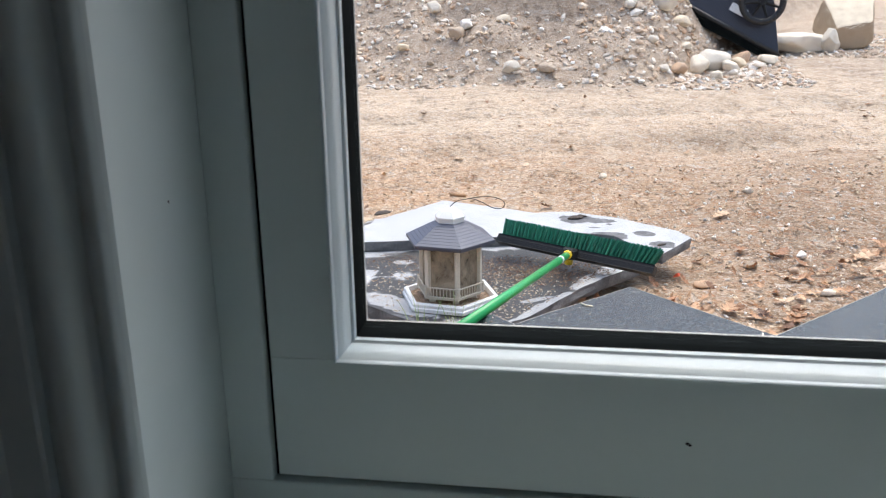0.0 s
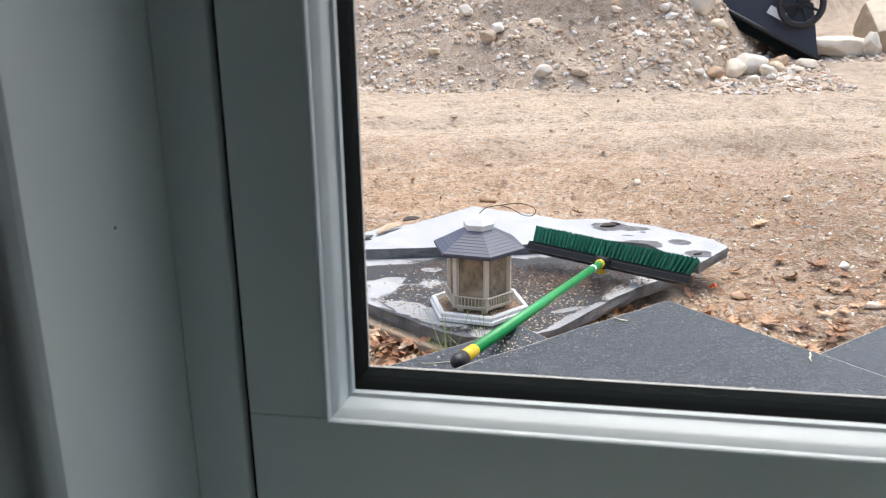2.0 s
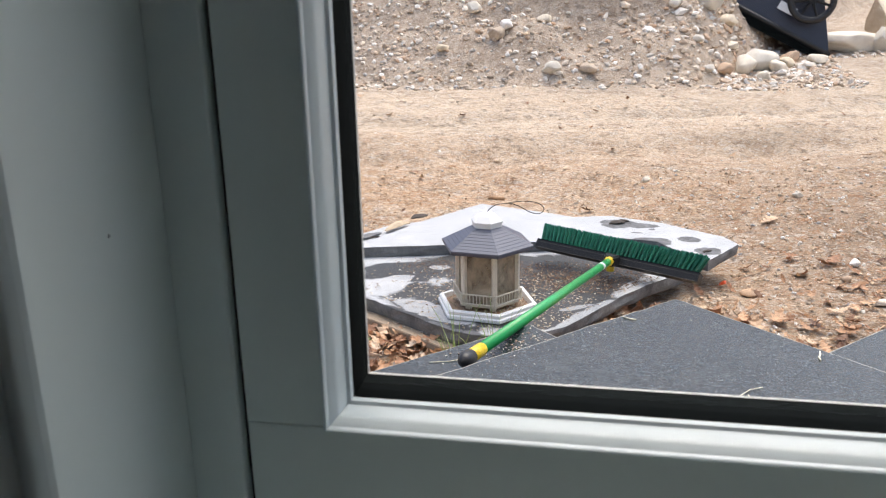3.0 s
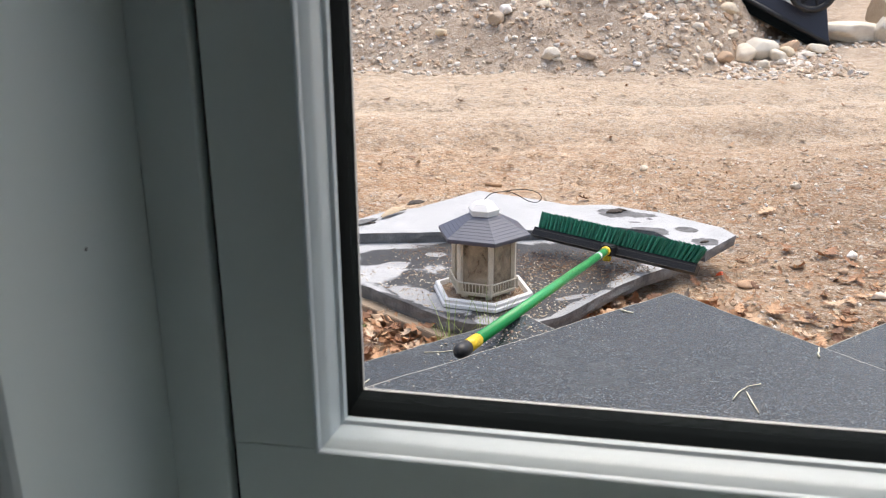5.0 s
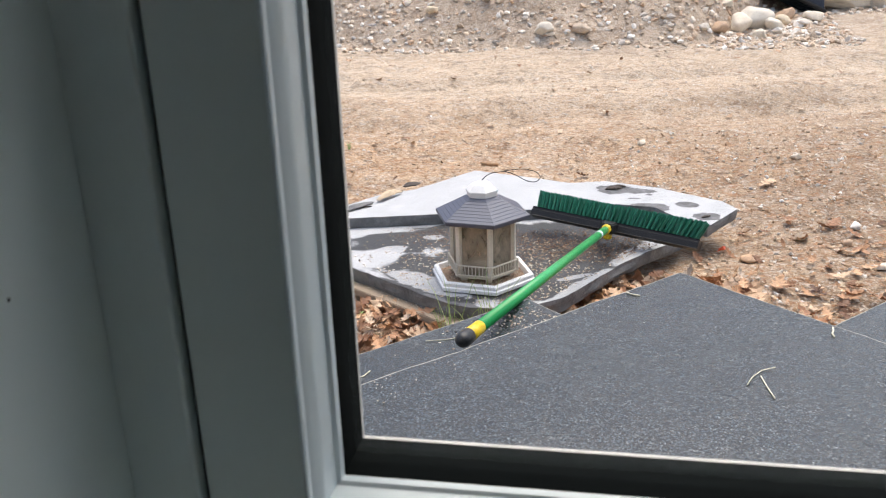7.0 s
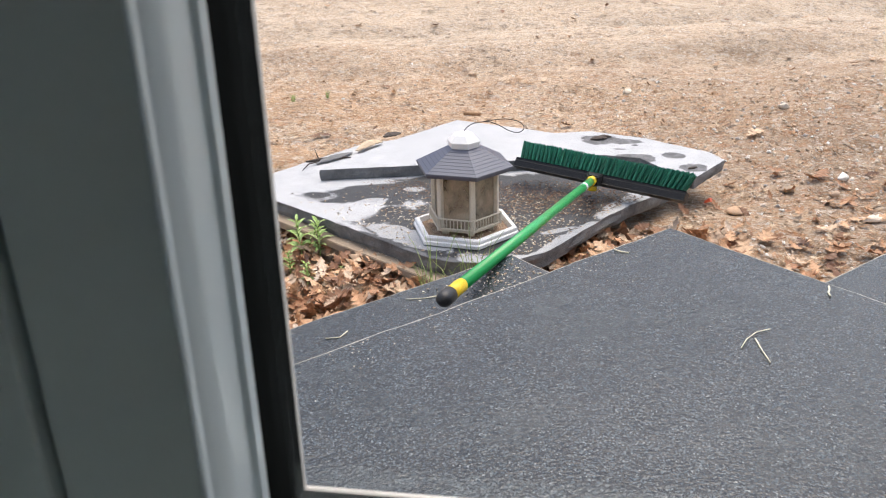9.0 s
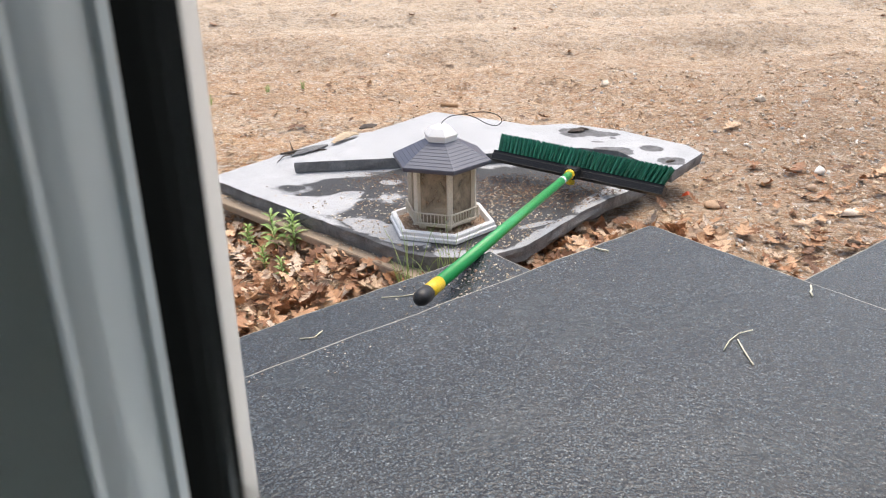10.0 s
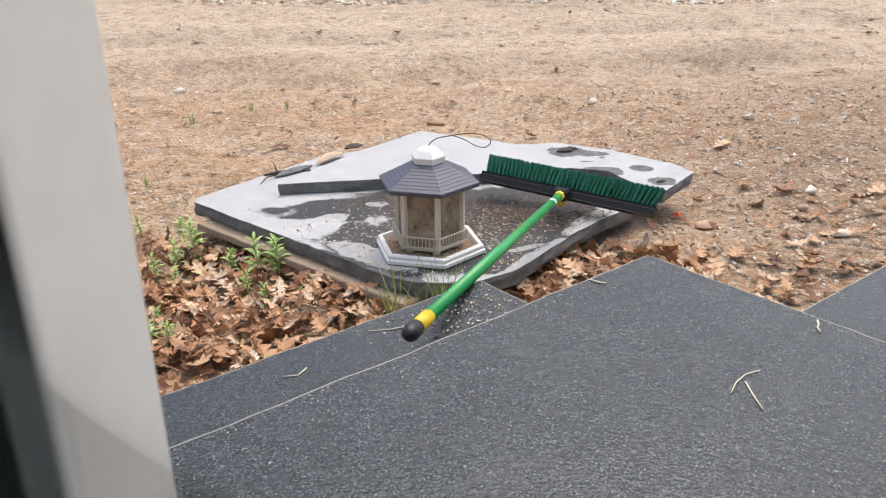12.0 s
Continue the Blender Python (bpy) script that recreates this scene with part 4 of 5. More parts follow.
    add("end_cap", tube([knob + d * e0, knob + d * (e0 + 0.004), knob + d * (e0 + 0.034), knob + d * (e0 + 0.046), knob + d * (e0 + 0.054), knob + d * (e0 + 0.058)], [0.0178, 0.0198, 0.0198, 0.0175, 0.012, 0.003], 16), BLACK_PLASTIC, "black rounded end cap", root, True)
    return root


push_broom()


# ------------------------------------------------------------------ tipped garden cart and rocks far off
def garden_cart():
    C = Vector((2.42, 9.72, gz(2.42, 9.72) + 0.02))       # the corner of the rim on the ground
    ex = Vector((-0.876, 0.06, 0.473)).normalized()       # along the rim, up the heap
    ey = Vector((0.06, 0.99, -0.05)).normalized()       # away from the camera
    ez = ex.cross(ey).normalized()
    if ez.z < 0:
        ez = -ez
    root = thing("garden_cart", C, "black plastic garden cart tipped over on the gravel heap", "cart")

    def P(x, y, z):
        return ex * x + ey * y + ez * z

    bm = bmesh.new()
    lo = [(0.0, 0.0), (1.30, 0.0), (1.30, 0.75), (0.0, 0.75)]
    hi = [(0.34, 0.10), (1.02, 0.10), (1.02, 0.65), (0.34, 0.65)]
    a = [bm.verts.new(P(x, y, 0.02)) for x, y in lo]
    c = [bm.verts.new(P(x, y, 0.48)) for x, y in hi]
    bm.faces.new(c)
    for i in range(4):
        bm.faces.new((a[i], a[(i + 1) % 4], c[(i + 1) % 4], c[i]))
    bmesh.ops.recalc_face_normals(bm, faces=bm.faces)
    bmesh.ops.solidify(bm, geom=bm.faces[:], thickness=0.012)
    part("tub", bm, CART_PLASTIC, root, "black moulded plastic tub")
    bm = tube([P(0, 0, 0), P(1.3, 0, 0), P(1.3, 0.75, 0), P(0, 0.75, 0), P(0, 0, 0)], 0.028, 8)
    part("rim", bm, BLACK_PLASTIC, root, "rolled black tub rim", True)
    # black strip along the side, standing in for shade under the rim
    bm = bmesh.new()
    q = [bm.verts.new(P(x, y, z)) for y in (-0.012, 0.012) for x, z in ((0.03, -0.015), (1.29, -0.015), (1.24, -0.13), (0.10, -0.10))]
    for f in ((0, 1, 2, 3), (7, 6, 5, 4), (0, 4, 5, 1), (1, 5, 6, 2), (2, 6, 7, 3), (3, 7, 4, 0)):
        bm.faces.new([q[i] for i in f])
    bmesh.ops.recalc_face_normals(bm, faces=bm.faces)
    part("shade_strip", bm, SEAL_SHADE_BLACK, root, "black strip standing in for shade under the tub rim")
    # label on the side
    bm = bmesh.new()
    q = [P(x, 0.10 * z / 0.46 - 0.012 + 0.0, z) for x, z in ((0.52, 0.17), (0.72, 0.17), (0.72, 0.26), (0.52, 0.26))]
    q2 = [v - ey * 0.004 for v in q]
    vs = [bm.verts.new(v) for v in q + q2]
    bm.faces.new(vs[4:])
    for i in range(4):
        bm.faces.new((vs[i], vs[(i + 1) % 4], vs[4 + (i + 1) % 4], vs[4 + i]))
    part("label", bm, LABEL_WHITE, root, "white rectangular label")
    # wheel: tyre, rim, hub, spokes
    wc = P(0.46, -0.07, 0.40)
    tyre = bmesh.new()
    n, mseg, Rw, rw = 36, 10, 0.215, 0.036
    vv = [[tyre.verts.new(wc + (ex * math.cos(i * math.tau / n) + ez * math.sin(i * math.tau / n)) * (Rw + rw * math.cos(j * math.tau / mseg)) + ey * rw * 1.2 * math.sin(j * math.tau / mseg)) for j in range(mseg)] for i in range(n)]
    for i in range(n):
        for j in range(mseg):
            tyre.faces.new((vv[i][j], vv[(i + 1) % n][j], vv[(i + 1) % n][(j + 1) % mseg], vv[i][(j + 1) % mseg]))
    wheel = part("wheel", tyre, BLACK_PLASTIC, root, "black spoked plastic wheel", True)
    for k in range(7):
        a = k * math.tau / 7 + 0.3
        dr = ex * math.cos(a) + ez * math.sin(a)
        part("spoke", tube([wc + dr * 0.03, wc + dr * 0.19], [0.020, 0.013], 6), DARK_BLOCK, wheel)
    part("hub", tube([wc - ey * 0.045, wc + ey * 0.05], 0.042, 14), DARK_BLOCK, wheel)
    part("axle", tube([wc, wc + ey * 0.18], 0.012, 8), WIRE, root)
    return root


garden_cart()


def rock_mesh(name, size, seed, material, rough=0.22, sub=3, cuts=5):
    rnd = random.Random(seed)
    bm = bmesh.new()
    bmesh.ops.create_icosphere(bm, subdivisions=sub, radius=1.0)
    planes = []
    for _ in range(cuts):
        v = Vector((rnd.gauss(0, 1), rnd.gauss(0, 1), rnd.gauss(0, 1))).normalized()
        planes.append((v, rnd.uniform(0.55, 0.82)))
    off = Vector((rnd.uniform(0, 50), rnd.uniform(0, 50), rnd.uniform(0, 50)))
    for v in bm.verts:
        p = v.co.copy()
        for nrm, d in planes:
            k = p.dot(nrm)
            if k > d:
                p -= nrm * (k - d) * 0.96
        p *= 1 + rough * 0.6 * noise.noise(p * 1.6 + off) + rough * 0.2 * noise.noise(p * 5 + off)
        v.co = Vector((p.x * size[0], p.y * size[1], p.z * size[2]))
    return bm


def rock(name, at, size, seed, label, material, turn=0.0, group="", sub=3, cuts=5, sink=0.25):
    bm = rock_mesh(name, size, seed, material, 0.22, sub, cuts)
    bm.transform(Matrix.Rotation(turn, 4, "Z"))
    low = min(v.co.z for v in bm.verts)
    ob = mesh_object(name, bm, material, True)
    z = gz(at[0], at[1]) if len(at) == 2 else at[2]
    ob.location = (at[0], at[1], z - low * (1 - sink))
    return tagged(ob, label, "rock", group)


BROWN_ROCK = stone_material("brown_rock", [(0.0, (0.34, 0.25, 0.16)), (0.5, (0.40, 0.30, 0.20)), (1.0, (0.44, 0.34, 0.23))], 4.0)


def two_tone_boulder(at, size, turn):
    """A boulder with pale faces on its sloping top and brown faces elsewhere."""
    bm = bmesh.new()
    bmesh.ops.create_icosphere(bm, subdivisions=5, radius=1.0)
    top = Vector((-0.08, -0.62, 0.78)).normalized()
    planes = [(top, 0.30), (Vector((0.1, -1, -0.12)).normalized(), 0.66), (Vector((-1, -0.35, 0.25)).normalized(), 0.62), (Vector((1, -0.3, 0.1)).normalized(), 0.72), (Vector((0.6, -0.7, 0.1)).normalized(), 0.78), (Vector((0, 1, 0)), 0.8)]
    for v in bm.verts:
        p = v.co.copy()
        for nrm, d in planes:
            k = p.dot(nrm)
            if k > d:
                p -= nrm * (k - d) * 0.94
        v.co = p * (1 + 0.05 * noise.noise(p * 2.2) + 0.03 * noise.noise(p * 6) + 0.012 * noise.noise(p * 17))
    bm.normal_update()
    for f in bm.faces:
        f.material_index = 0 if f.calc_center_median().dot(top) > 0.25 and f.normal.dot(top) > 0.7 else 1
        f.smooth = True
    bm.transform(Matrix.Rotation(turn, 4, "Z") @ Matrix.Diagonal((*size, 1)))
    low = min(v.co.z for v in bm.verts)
    ob = mesh_object("boulder", bm, (PALE_ROCK, BROWN_ROCK))
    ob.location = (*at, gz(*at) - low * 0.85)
    return tagged(ob, "big brown boulder with a pale top", "rock")


two_tone_boulder((3.27, 10.25), (0.37, 0.36, 0.36), 0.0)
rock("rock", (2.70, 10.0), (0.37, 0.22, 0.15), 22, "long pale rock lying beside the boulder", PALE_ROCK, 0.1, "", 4, 12, 0.2)
rock("rock", (3.02, 9.92), (0.15, 0.12, 0.16), 23, "small upright ochre rock beside the boulder", PALE_ROCK, 0.8, "", 4, 12, 0.2)
rock("flat_stone", (1.33, 3.52), (0.060, 0.032, 0.018), 41, "flat pale stone lying in the dirt", COBBLE, 0.1)
rock("flat_stone", (1.06, 3.84), (0.042, 0.034, 0.022), 42, "grey rounded stone among dead leaves", COBBLE, 0.6)
rock("flat_stone", (1.34, 3.99), (0.035, 0.028, 0.02), 45, "small grey stone among dead leaves", COBBLE, 1.3)
rock("flat_stone", (1.27, 3.83), (0.024, 0.02, 0.018), 46, "small grey stone among dead leaves", COBBLE, 2.3)
rock("flat_stone", (0.80, 3.60), (0.05, 0.036, 0.02), 47, "flat grey stone under leaf crumbs", COBBLE, 0.3)
rock("pale_stone", (1.255, 4.97), (0.035, 0.028, 0.022), 48, "small pale stone on the dirt", PALE_ROCK, 0.2)
rock("pale_stone", (-2.33, 5.45), (0.045, 0.035, 0.03), 43, "small bright white stone on the dirt track", PALE_ROCK, 0.4)
rock("pale_stone", (0.372, 5.231), (0.035, 0.028, 0.02), 44, "small pale stone on the dirt", PALE_ROCK, 0.9)
ROCKS = [(-0.43, 8.12, 0.10), (-0.08, 8.14, 0.085), (1.10, 9.22, 0.17), (1.62, 8.95, 0.17), (1.95, 9.25, 0.11), (2.2, 9.2, 0.10), (1.45, 8.75, 0.13), (1.22, 8.55, 0.10), (1.75, 8.75, 0.10),
         (0.95, 8.55, 0.07), (-0.93, 8.7, 0.09), (-0.55, 8.75, 0.085), (-1.3, 8.95, 0.09), (-1.0, 8.55, 0.10), (0.75, 8.95, 0.08), (1.32, 9.35, 0.10), (0.9, 9.45, 0.12), (-1.55, 8.45, 0.07),
         (1.05, 8.35, 0.06), (2.05, 8.9, 0.07), (1.58, 8.45, 0.07), (0.2, 9.1, 0.07), (4.05, 9.4, 0.08), (1.33, 9.02, 0.075), (1.88, 9.0, 0.08)]
for i, (x, y, s) in enumerate(ROCKS):
    k = random.Random(100 + i)
    rock("field_stone", (x, y), (s * k.uniform(0.9, 1.25), s, s * k.uniform(0.6, 0.85)), 200 + i, "angular pale field stone at the foot of the gravel heap", COBBLE if i % 3 == 1 else PALE_ROCK, k.uniform(0, 6), "field stones", 3, 9, 0.3)


# ------------------------------------------------------------------ scatter
def scatter(name, spots, shapes, material, label, category, smooth=False):
    """Many small pieces in one mesh. spots: rows of x, y, z, size, three turns; shapes: lists of vertices and faces."""
    V, Fc = [], []
    count = 0
    for i, (x, y, z, s, a, b2, c) in enumerate(spots):
        sv, sf = shapes[i % len(shapes)]
        R = np.array(Euler((a, b2, c)).to_matrix())
        V.append((sv * s) @ R.T + (x, y, z))
        Fc += [tuple(k + count for k in f) for f in sf]
        count += len(sv)
    ob = from_arrays(name, np.concatenate(V), Fc, material, smooth)
    return tagged(ob, label, category, kind="stuff")


def pebble_shapes():
    out = []
    for k in range(8):
        bm = rock_mesh("p", (1.0, 0.8, 0.6), 300 + k, None, 0.6, 1, 6)
        bm.verts.ensure_lookup_table()
        out.append((np.array([v.co[:] for v in bm.verts]), [tuple(v.index for v in f.verts) for f in bm.faces]))
        bm.free()
    return out


def oak_leaf_shapes():
    """Lobed oak leaves, curled."""
    out = []
    rnd = random.Random(31)
    for k in range(8):
        lobes = [(-0.5, 0.0), (-0.42, 0.03), (-0.33, 0.14), (-0.26, 0.07), (-0.14, 0.23), (-0.05, 0.09), (0.08, 0.30), (0.16, 0.10), (0.28, 0.22), (0.33, 0.09), (0.43, 0.10), (0.5, 0.0)]
        curl, cup = rnd.uniform(-0.9, 1.4), rnd.uniform(-0.5, 1.6)
        vs, fs = [], []
        n = len(lobes)
        for x, wd in lobes:
            for s in (1, 0, -1):
                y = s * wd * rnd.uniform(0.8, 1.15)
                z = cup * y * y * 1.6 + curl * x * x * 0.7 + rnd.uniform(-0.025, 0.025)
                vs.append((x + (0.05 * abs(s) if wd > 0.12 else 0), y, z))
        for i in range(n - 1):
            for q in (0, 1):
                fs.append((i * 3 + q, i * 3 + q + 1, i * 3 + q + 4, i * 3 + q + 3))
        v = np.array(vs)
        out.append((v, fs))
    return out


def chip_shapes():
    v = np.array([(-1, -0.16, 0), (1, -0.1, 0.05), (1, 0.1, 0.05), (-1, 0.16, 0), (-0.9, 0, 0.2), (0.9, 0, 0.2)], float)
    f = [(0, 1, 5, 4), (3, 4, 5, 2), (0, 4, 3), (1, 2, 5)]
    return [(v, f)]


rng = np.random.default_rng(7)


def inside(poly, x, y):
    hit = False
    for (x0, y0), (x1, y1) in zip(poly, poly[1:] + poly[:1]):
        if (y0 > y) != (y1 > y) and x < (x1 - x0) * (y - y0) / (y1 - y0) + x0:
            hit = not hit
    return hit


SLAB_PLAN = [(-1.44, 3.45), (-1.08, 3.20), (-0.76, 2.97), (-0.55, 2.81), (-0.42, 2.73), (-0.33, 2.695), (-0.23, 2.695), (-0.14, 2.725), (-0.06, 2.79), (-0.02, 2.83), (0.07, 2.98), (0.18, 3.175), (0.30, 3.35), (0.38, 3.44), (0.60, 3.60), (0.74, 3.85), (0.36, 4.20), (-0.58, 4.45), (-0.96, 4.22), (-1.20, 3.93), (-1.44, 3.55)]


def on_ground(n, xr, yr, size, flat=True, keep=None, lift=0.3):
    out = []
    xs = rng.uniform(*xr, n)
    ys = rng.uniform(*yr, n)
    zs = ground_height(xs, ys)
    ss = size[0] + (size[1] - size[0]) * rng.random(n) ** 3
    for x, y, z, s in zip(xs, ys, zs, ss):
        if keep is not None and not keep(x, y):
            continue
        t = 0.35 if flat else 3.0
        out.append((x, y, z + s * lift, s, rng.normal(0, t), rng.normal(0, t), rng.uniform(0, 6.28)))
    return out


PEBBLES = pebble_shapes()
clear = lambda x, y: not inside(SLAB_PLAN, x, y)
near_gravel = on_ground(9000, (-3.2, 4.5), (2.0, 8.3), (0.002, 0.014), keep=clear, lift=0.1)
right_gravel = on_ground(4200, (0.3, 3.2), (2.3, 5.6), (0.002, 0.017), keep=lambda x, y: clear(x, y) and x + 0.5 > (y - 2.5) * 0.1)
heap_gravel = on_ground(17000, (-3.4, 4.6), (7.9, 11.2), (0.005, 0.05), keep=lambda x, y: x < 2.4 or y > 9.6, lift=0.05)
foot_gravel = on_ground(330, (0.2, 2.1), (8.3, 9.6), (0.015, 0.085), lift=0.0)
track_gravel = on_ground(260, (-2.6, 3.0), (5.0, 8.2), (0.004, 0.02), lift=0.05)
scatter("gravel", near_gravel + right_gravel + track_gravel, PEBBLES, COBBLE, "loose pebbles and grit strewn over bare dirt", "gravel")
scatter("heap_stones", heap_gravel + foot_gravel, PEBBLES, COBBLE, "mixed stones and gravel of an earth heap", "gravel")
chips = on_ground(15000, (-3.2, 4.2), (2.2, 6.2), (0.003, 0.013), keep=clear, lift=0.05)
scatter("bark_chips", chips, chip_shapes(), STICK, "dark bark chips, twigs and needles on dirt", "litter")

OAKS = oak_leaf_shapes()
STEP_L = plan((-0.03, -0.03), (2.4, -0.03), (2.4, 0.8), (-0.03, 0.8), base=LC)


def leaf_spots(n, xr, yr, size, depth=0.05, keep=None, tilt=0.45):
    out = []
    for _ in range(n):
        x, y = rng.uniform(*xr), rng.uniform(*yr)
        if keep is not None and not keep(x, y):
            continue
        s = rng.uniform(*size)
        out.append((x, y, gz(x, y) + 0.012 + rng.random() * depth, s, rng.normal(0, tilt), rng.normal(0, tilt), rng.uniform(0, 6.28)))
    return out


def left_pile(x, y):
    edge = 2.55 + (-0.45 - x) * 0.66      # along the slab's near side
    return y < edge + 0.20 and not inside(STEP_L, x, y) and rng.random() < np.clip(1.5 - max(0, -1.0 - x) * 1.6, 0.06, 1)


def right_drift(x, y):
    d = (y - 1.9) - 0.75 * (x - 0.3)
    return y > 1.75 and not inside(SLAB_PLAN, x, y) and rng.random() < np.clip(1.05 - abs(d - 0.5) * 0.75, 0.05, 1)


pile = leaf_spots(2600, (-1.9, -0.1), (1.3, 3.3), (0.05, 0.145), 0.05, left_pile, 0.45)
gap = leaf_spots(900, (-0.5, 0.75), (2.05, 3.3), (0.06, 0.15), 0.05, None, 0.5)
drift = leaf_spots(900, (0.25, 2.4), (1.9, 4.3), (0.03, 0.12), 0.015, right_drift, 0.4)
crumbs = leaf_spots(4200, (-2.2, 3.2), (2.2, 5.6), (0.012, 0.045), 0.004, clear, 0.22)
far_leaves = leaf_spots(170, (-3, 3.5), (3.6, 7.8), (0.03, 0.09), 0.004, clear, 0.2)
scatter("leaf_crumbs", crumbs, OAKS, STICK, "small tan leaf crumbs strewn over dirt", "litter")
scatter("leaf_litter", pile + gap + drift + far_leaves, OAKS, OAK, "curled brown dead oak leaves heaped on the ground", "leaf litter")

for x, y, size, turn in ((1.13, 3.22, 0.13, 0.4), (1.26, 3.20, 0.14, 2.9), (1.24, 4.0, 0.13, 0.9), (1.66, 4.07, 0.17, 0.2), (0.86, 3.27, 0.14, 1.2), (1.03, 4.58, 0.14, 0.7), (1.02, 3.24, 0.11, 2.2), (1.3, 3.75, 0.10, 4.0), (0.93, 3.05, 0.13, 5.0), (1.05, 3.55, 0.08, 1.0)):
    k = int(turn * 10) % len(OAKS)
    lf = from_arrays("oak_leaf", OAKS[k][0] * size, OAKS[k][1], OAK)
    lf.location, lf.rotation_euler = (x, y, gz(x, y) + 0.022), (0.15, -0.1, turn)
    tagged(lf, "dry lobed tan oak leaf lying on the dirt", "leaf", "fallen oak leaves")
scrap = from_arrays("plastic_scrap", np.array([(-0.03, -0.012, 0.0), (0.0, -0.018, 0.012), (0.028, 0.004, 0.004), (0.008, 0.014, 0.018), (-0.02, 0.016, 0.006), (-0.005, 0.0, 0.024)]), [(0, 1, 5), (1, 2, 5), (2, 3, 5), (3, 4, 5), (4, 0, 5)], simple("orange_red_plastic", (0.75, 0.10, 0.03), 0.5, 0, 0.1, 40, 0))
scrap.location = (0.70, 3.73, gz(0.70, 3.73) + 0.018)
tagged(scrap, "small crumpled orange-red scrap among dead leaves", "scrap")

# seed and husks on the slab round the feeder, on the board and the step
bits = []
for _ in range(2300):
    a, r = rng.uniform(0, 6.28), abs(rng.normal(0.0, 0.33)) + 0.12
    x, y = -0.28 + r * math.cos(a) * 1.15, 3.05 + r * math.sin(a) * 0.85
    if inside(SLAB_PLAN, x, y) and y < 3.5 + 0.2 * (x + 0.6) and math.hypot(x + 0.342, y - 2.985) > 0.215:
        bits.append((x, y, 0.002, rng.uniform(0.003, 0.0095), rng.normal(0, 0.25), rng.normal(0, 0.25), rng.uniform(0, 6.28)))
for _ in range(900):
    s, w2 = rng.random(), rng.uniform(0.01, 0.09)
    bits.append((-1.40 + s * 1.0 + 0.57 * w2, 3.36 - s * 0.705 + 0.82 * w2, -0.058, rng.uniform(0.003, 0.006), rng.normal(0, 0.25), rng.normal(0, 0.25), rng.uniform(0, 6.28)))
for _ in range(450):
    x, y = rng.normal(-0.06, 0.13), rng.normal(1.80, 0.12)
    if inside(plan((0.02, 0.02), (2.4, 0.02), (2.4, 0.4), (0.02, 0.4), base=LC), x, y):
        bits.append((x, y, LOW_Z + 0.002, rng.uniform(0.002, 0.0065), rng.normal(0, 0.25), rng.normal(0, 0.25), rng.uniform(0, 6.28)))
for _ in range(160):
    q = PEAK + DU * rng.random() * 1.3 + DV * abs(rng.normal(0, 0.05)) + DV * 0.01
    bits.append((q.x, q.y, TOP_Z + 0.002, rng.uniform(0.001, 0.003), rng.normal(0, 0.25), rng.normal(0, 0.25), rng.uniform(0, 6.28)))
seed_v = np.array([(1, 0, 0), (-0.6, 0.55, 0), (-0.6, -0.55, 0), (0, 0, 0.35)], float)
seed_f = [(0, 1, 3), (1, 2, 3), (2, 0, 3), (0, 2, 1)]
scatter("spilled_seed", bits, [(seed_v, seed_f)], SEED, "pale spilled bird seed and husks on wet stone", "bird seed")
husks = []
for _ in range(3200):
    x, y = rng.normal(0.02, 0.3), rng.normal(3.40, 0.13)
    if inside(SLAB_PLAN, x, y) and y < 3.66 + 0.22 * x:
        husks.append((x, y, 0.003 + rng.random() * 0.006, rng.uniform(0.003, 0.009), rng.normal(0, 0.25), rng.normal(0, 0.25), rng.uniform(0, 6.28)))
for _ in range(420):
    x, y = rng.normal(-0.62, 0.12), rng.normal(3.50, 0.06)
    husks.append((x, y, 0.003, rng.uniform(0.003, 0.008), rng.normal(0, 0.25), rng.normal(0, 0.25), rng.uniform(0, 6.28)))
scatter("seed_hulls", husks, [(seed_v, seed_f)] + chip_shapes(), HULL, "reddish heap of seed hulls and leaf crumbs on the slab", "litter")


# ------------------------------------------------------------------ weeds, straw, twigs
def weed(at, height, seed):
    rnd = random.Random(seed)
    root = thing("weed", at, "young green weed with narrow pointed leaves in leaf litter", "weed", "weeds")
    lean = Vector((rnd.uniform(-0.15, 0.15), rnd.uniform(-0.15, 0.15), 1))
    pts = [lean * height * s + Vector((0.004 * math.sin(s * 5), 0, 0)) for s in (0, 0.33, 0.66, 1.0)]
    part("stem", tube(pts, [0.0028, 0.0024, 0.002, 0.0012], 6), WEED, root)
    n = rnd.randint(18, 24)
    bm = bmesh.new()
    for i in range(n):
        s = 0.25 + 0.75 * (i / n)
        a = i * 2.4 + rnd.uniform(-0.3, 0.3)
        ln = height * rnd.uniform(0.35, 0.55) * (1.1 - 0.45 * s)
        rise = 0.25 + 0.9 * s
        o = lean * height * s
        d = Vector((math.cos(a), math.sin(a), rise)).normalized()
        sd = Vector((-math.sin(a), math.cos(a), 0))
        prev = None
        for k, (t, wd) in enumerate(((0, 0.03), (0.3, 0.14), (0.6, 0.11), (1.0, 0.0))):
            c = o + d * ln * t - Vector((0, 0, 0.35 * ln * t * t))
            cur = [bm.verts.new(c + sd * wd * ln + Vector((0, 0, wd * ln * 0.5))), bm.verts.new(c), bm.verts.new(c - sd * wd * ln + Vector((0, 0, wd * ln * 0.5)))]
            if prev:
                bm.faces.new((prev[0], prev[1], cur[1], cur[0]))
                bm.faces.new((prev[1], prev[2], cur[2], cur[1]))
            prev = cur
    part("leaves", bm, WEED, root)
    return root


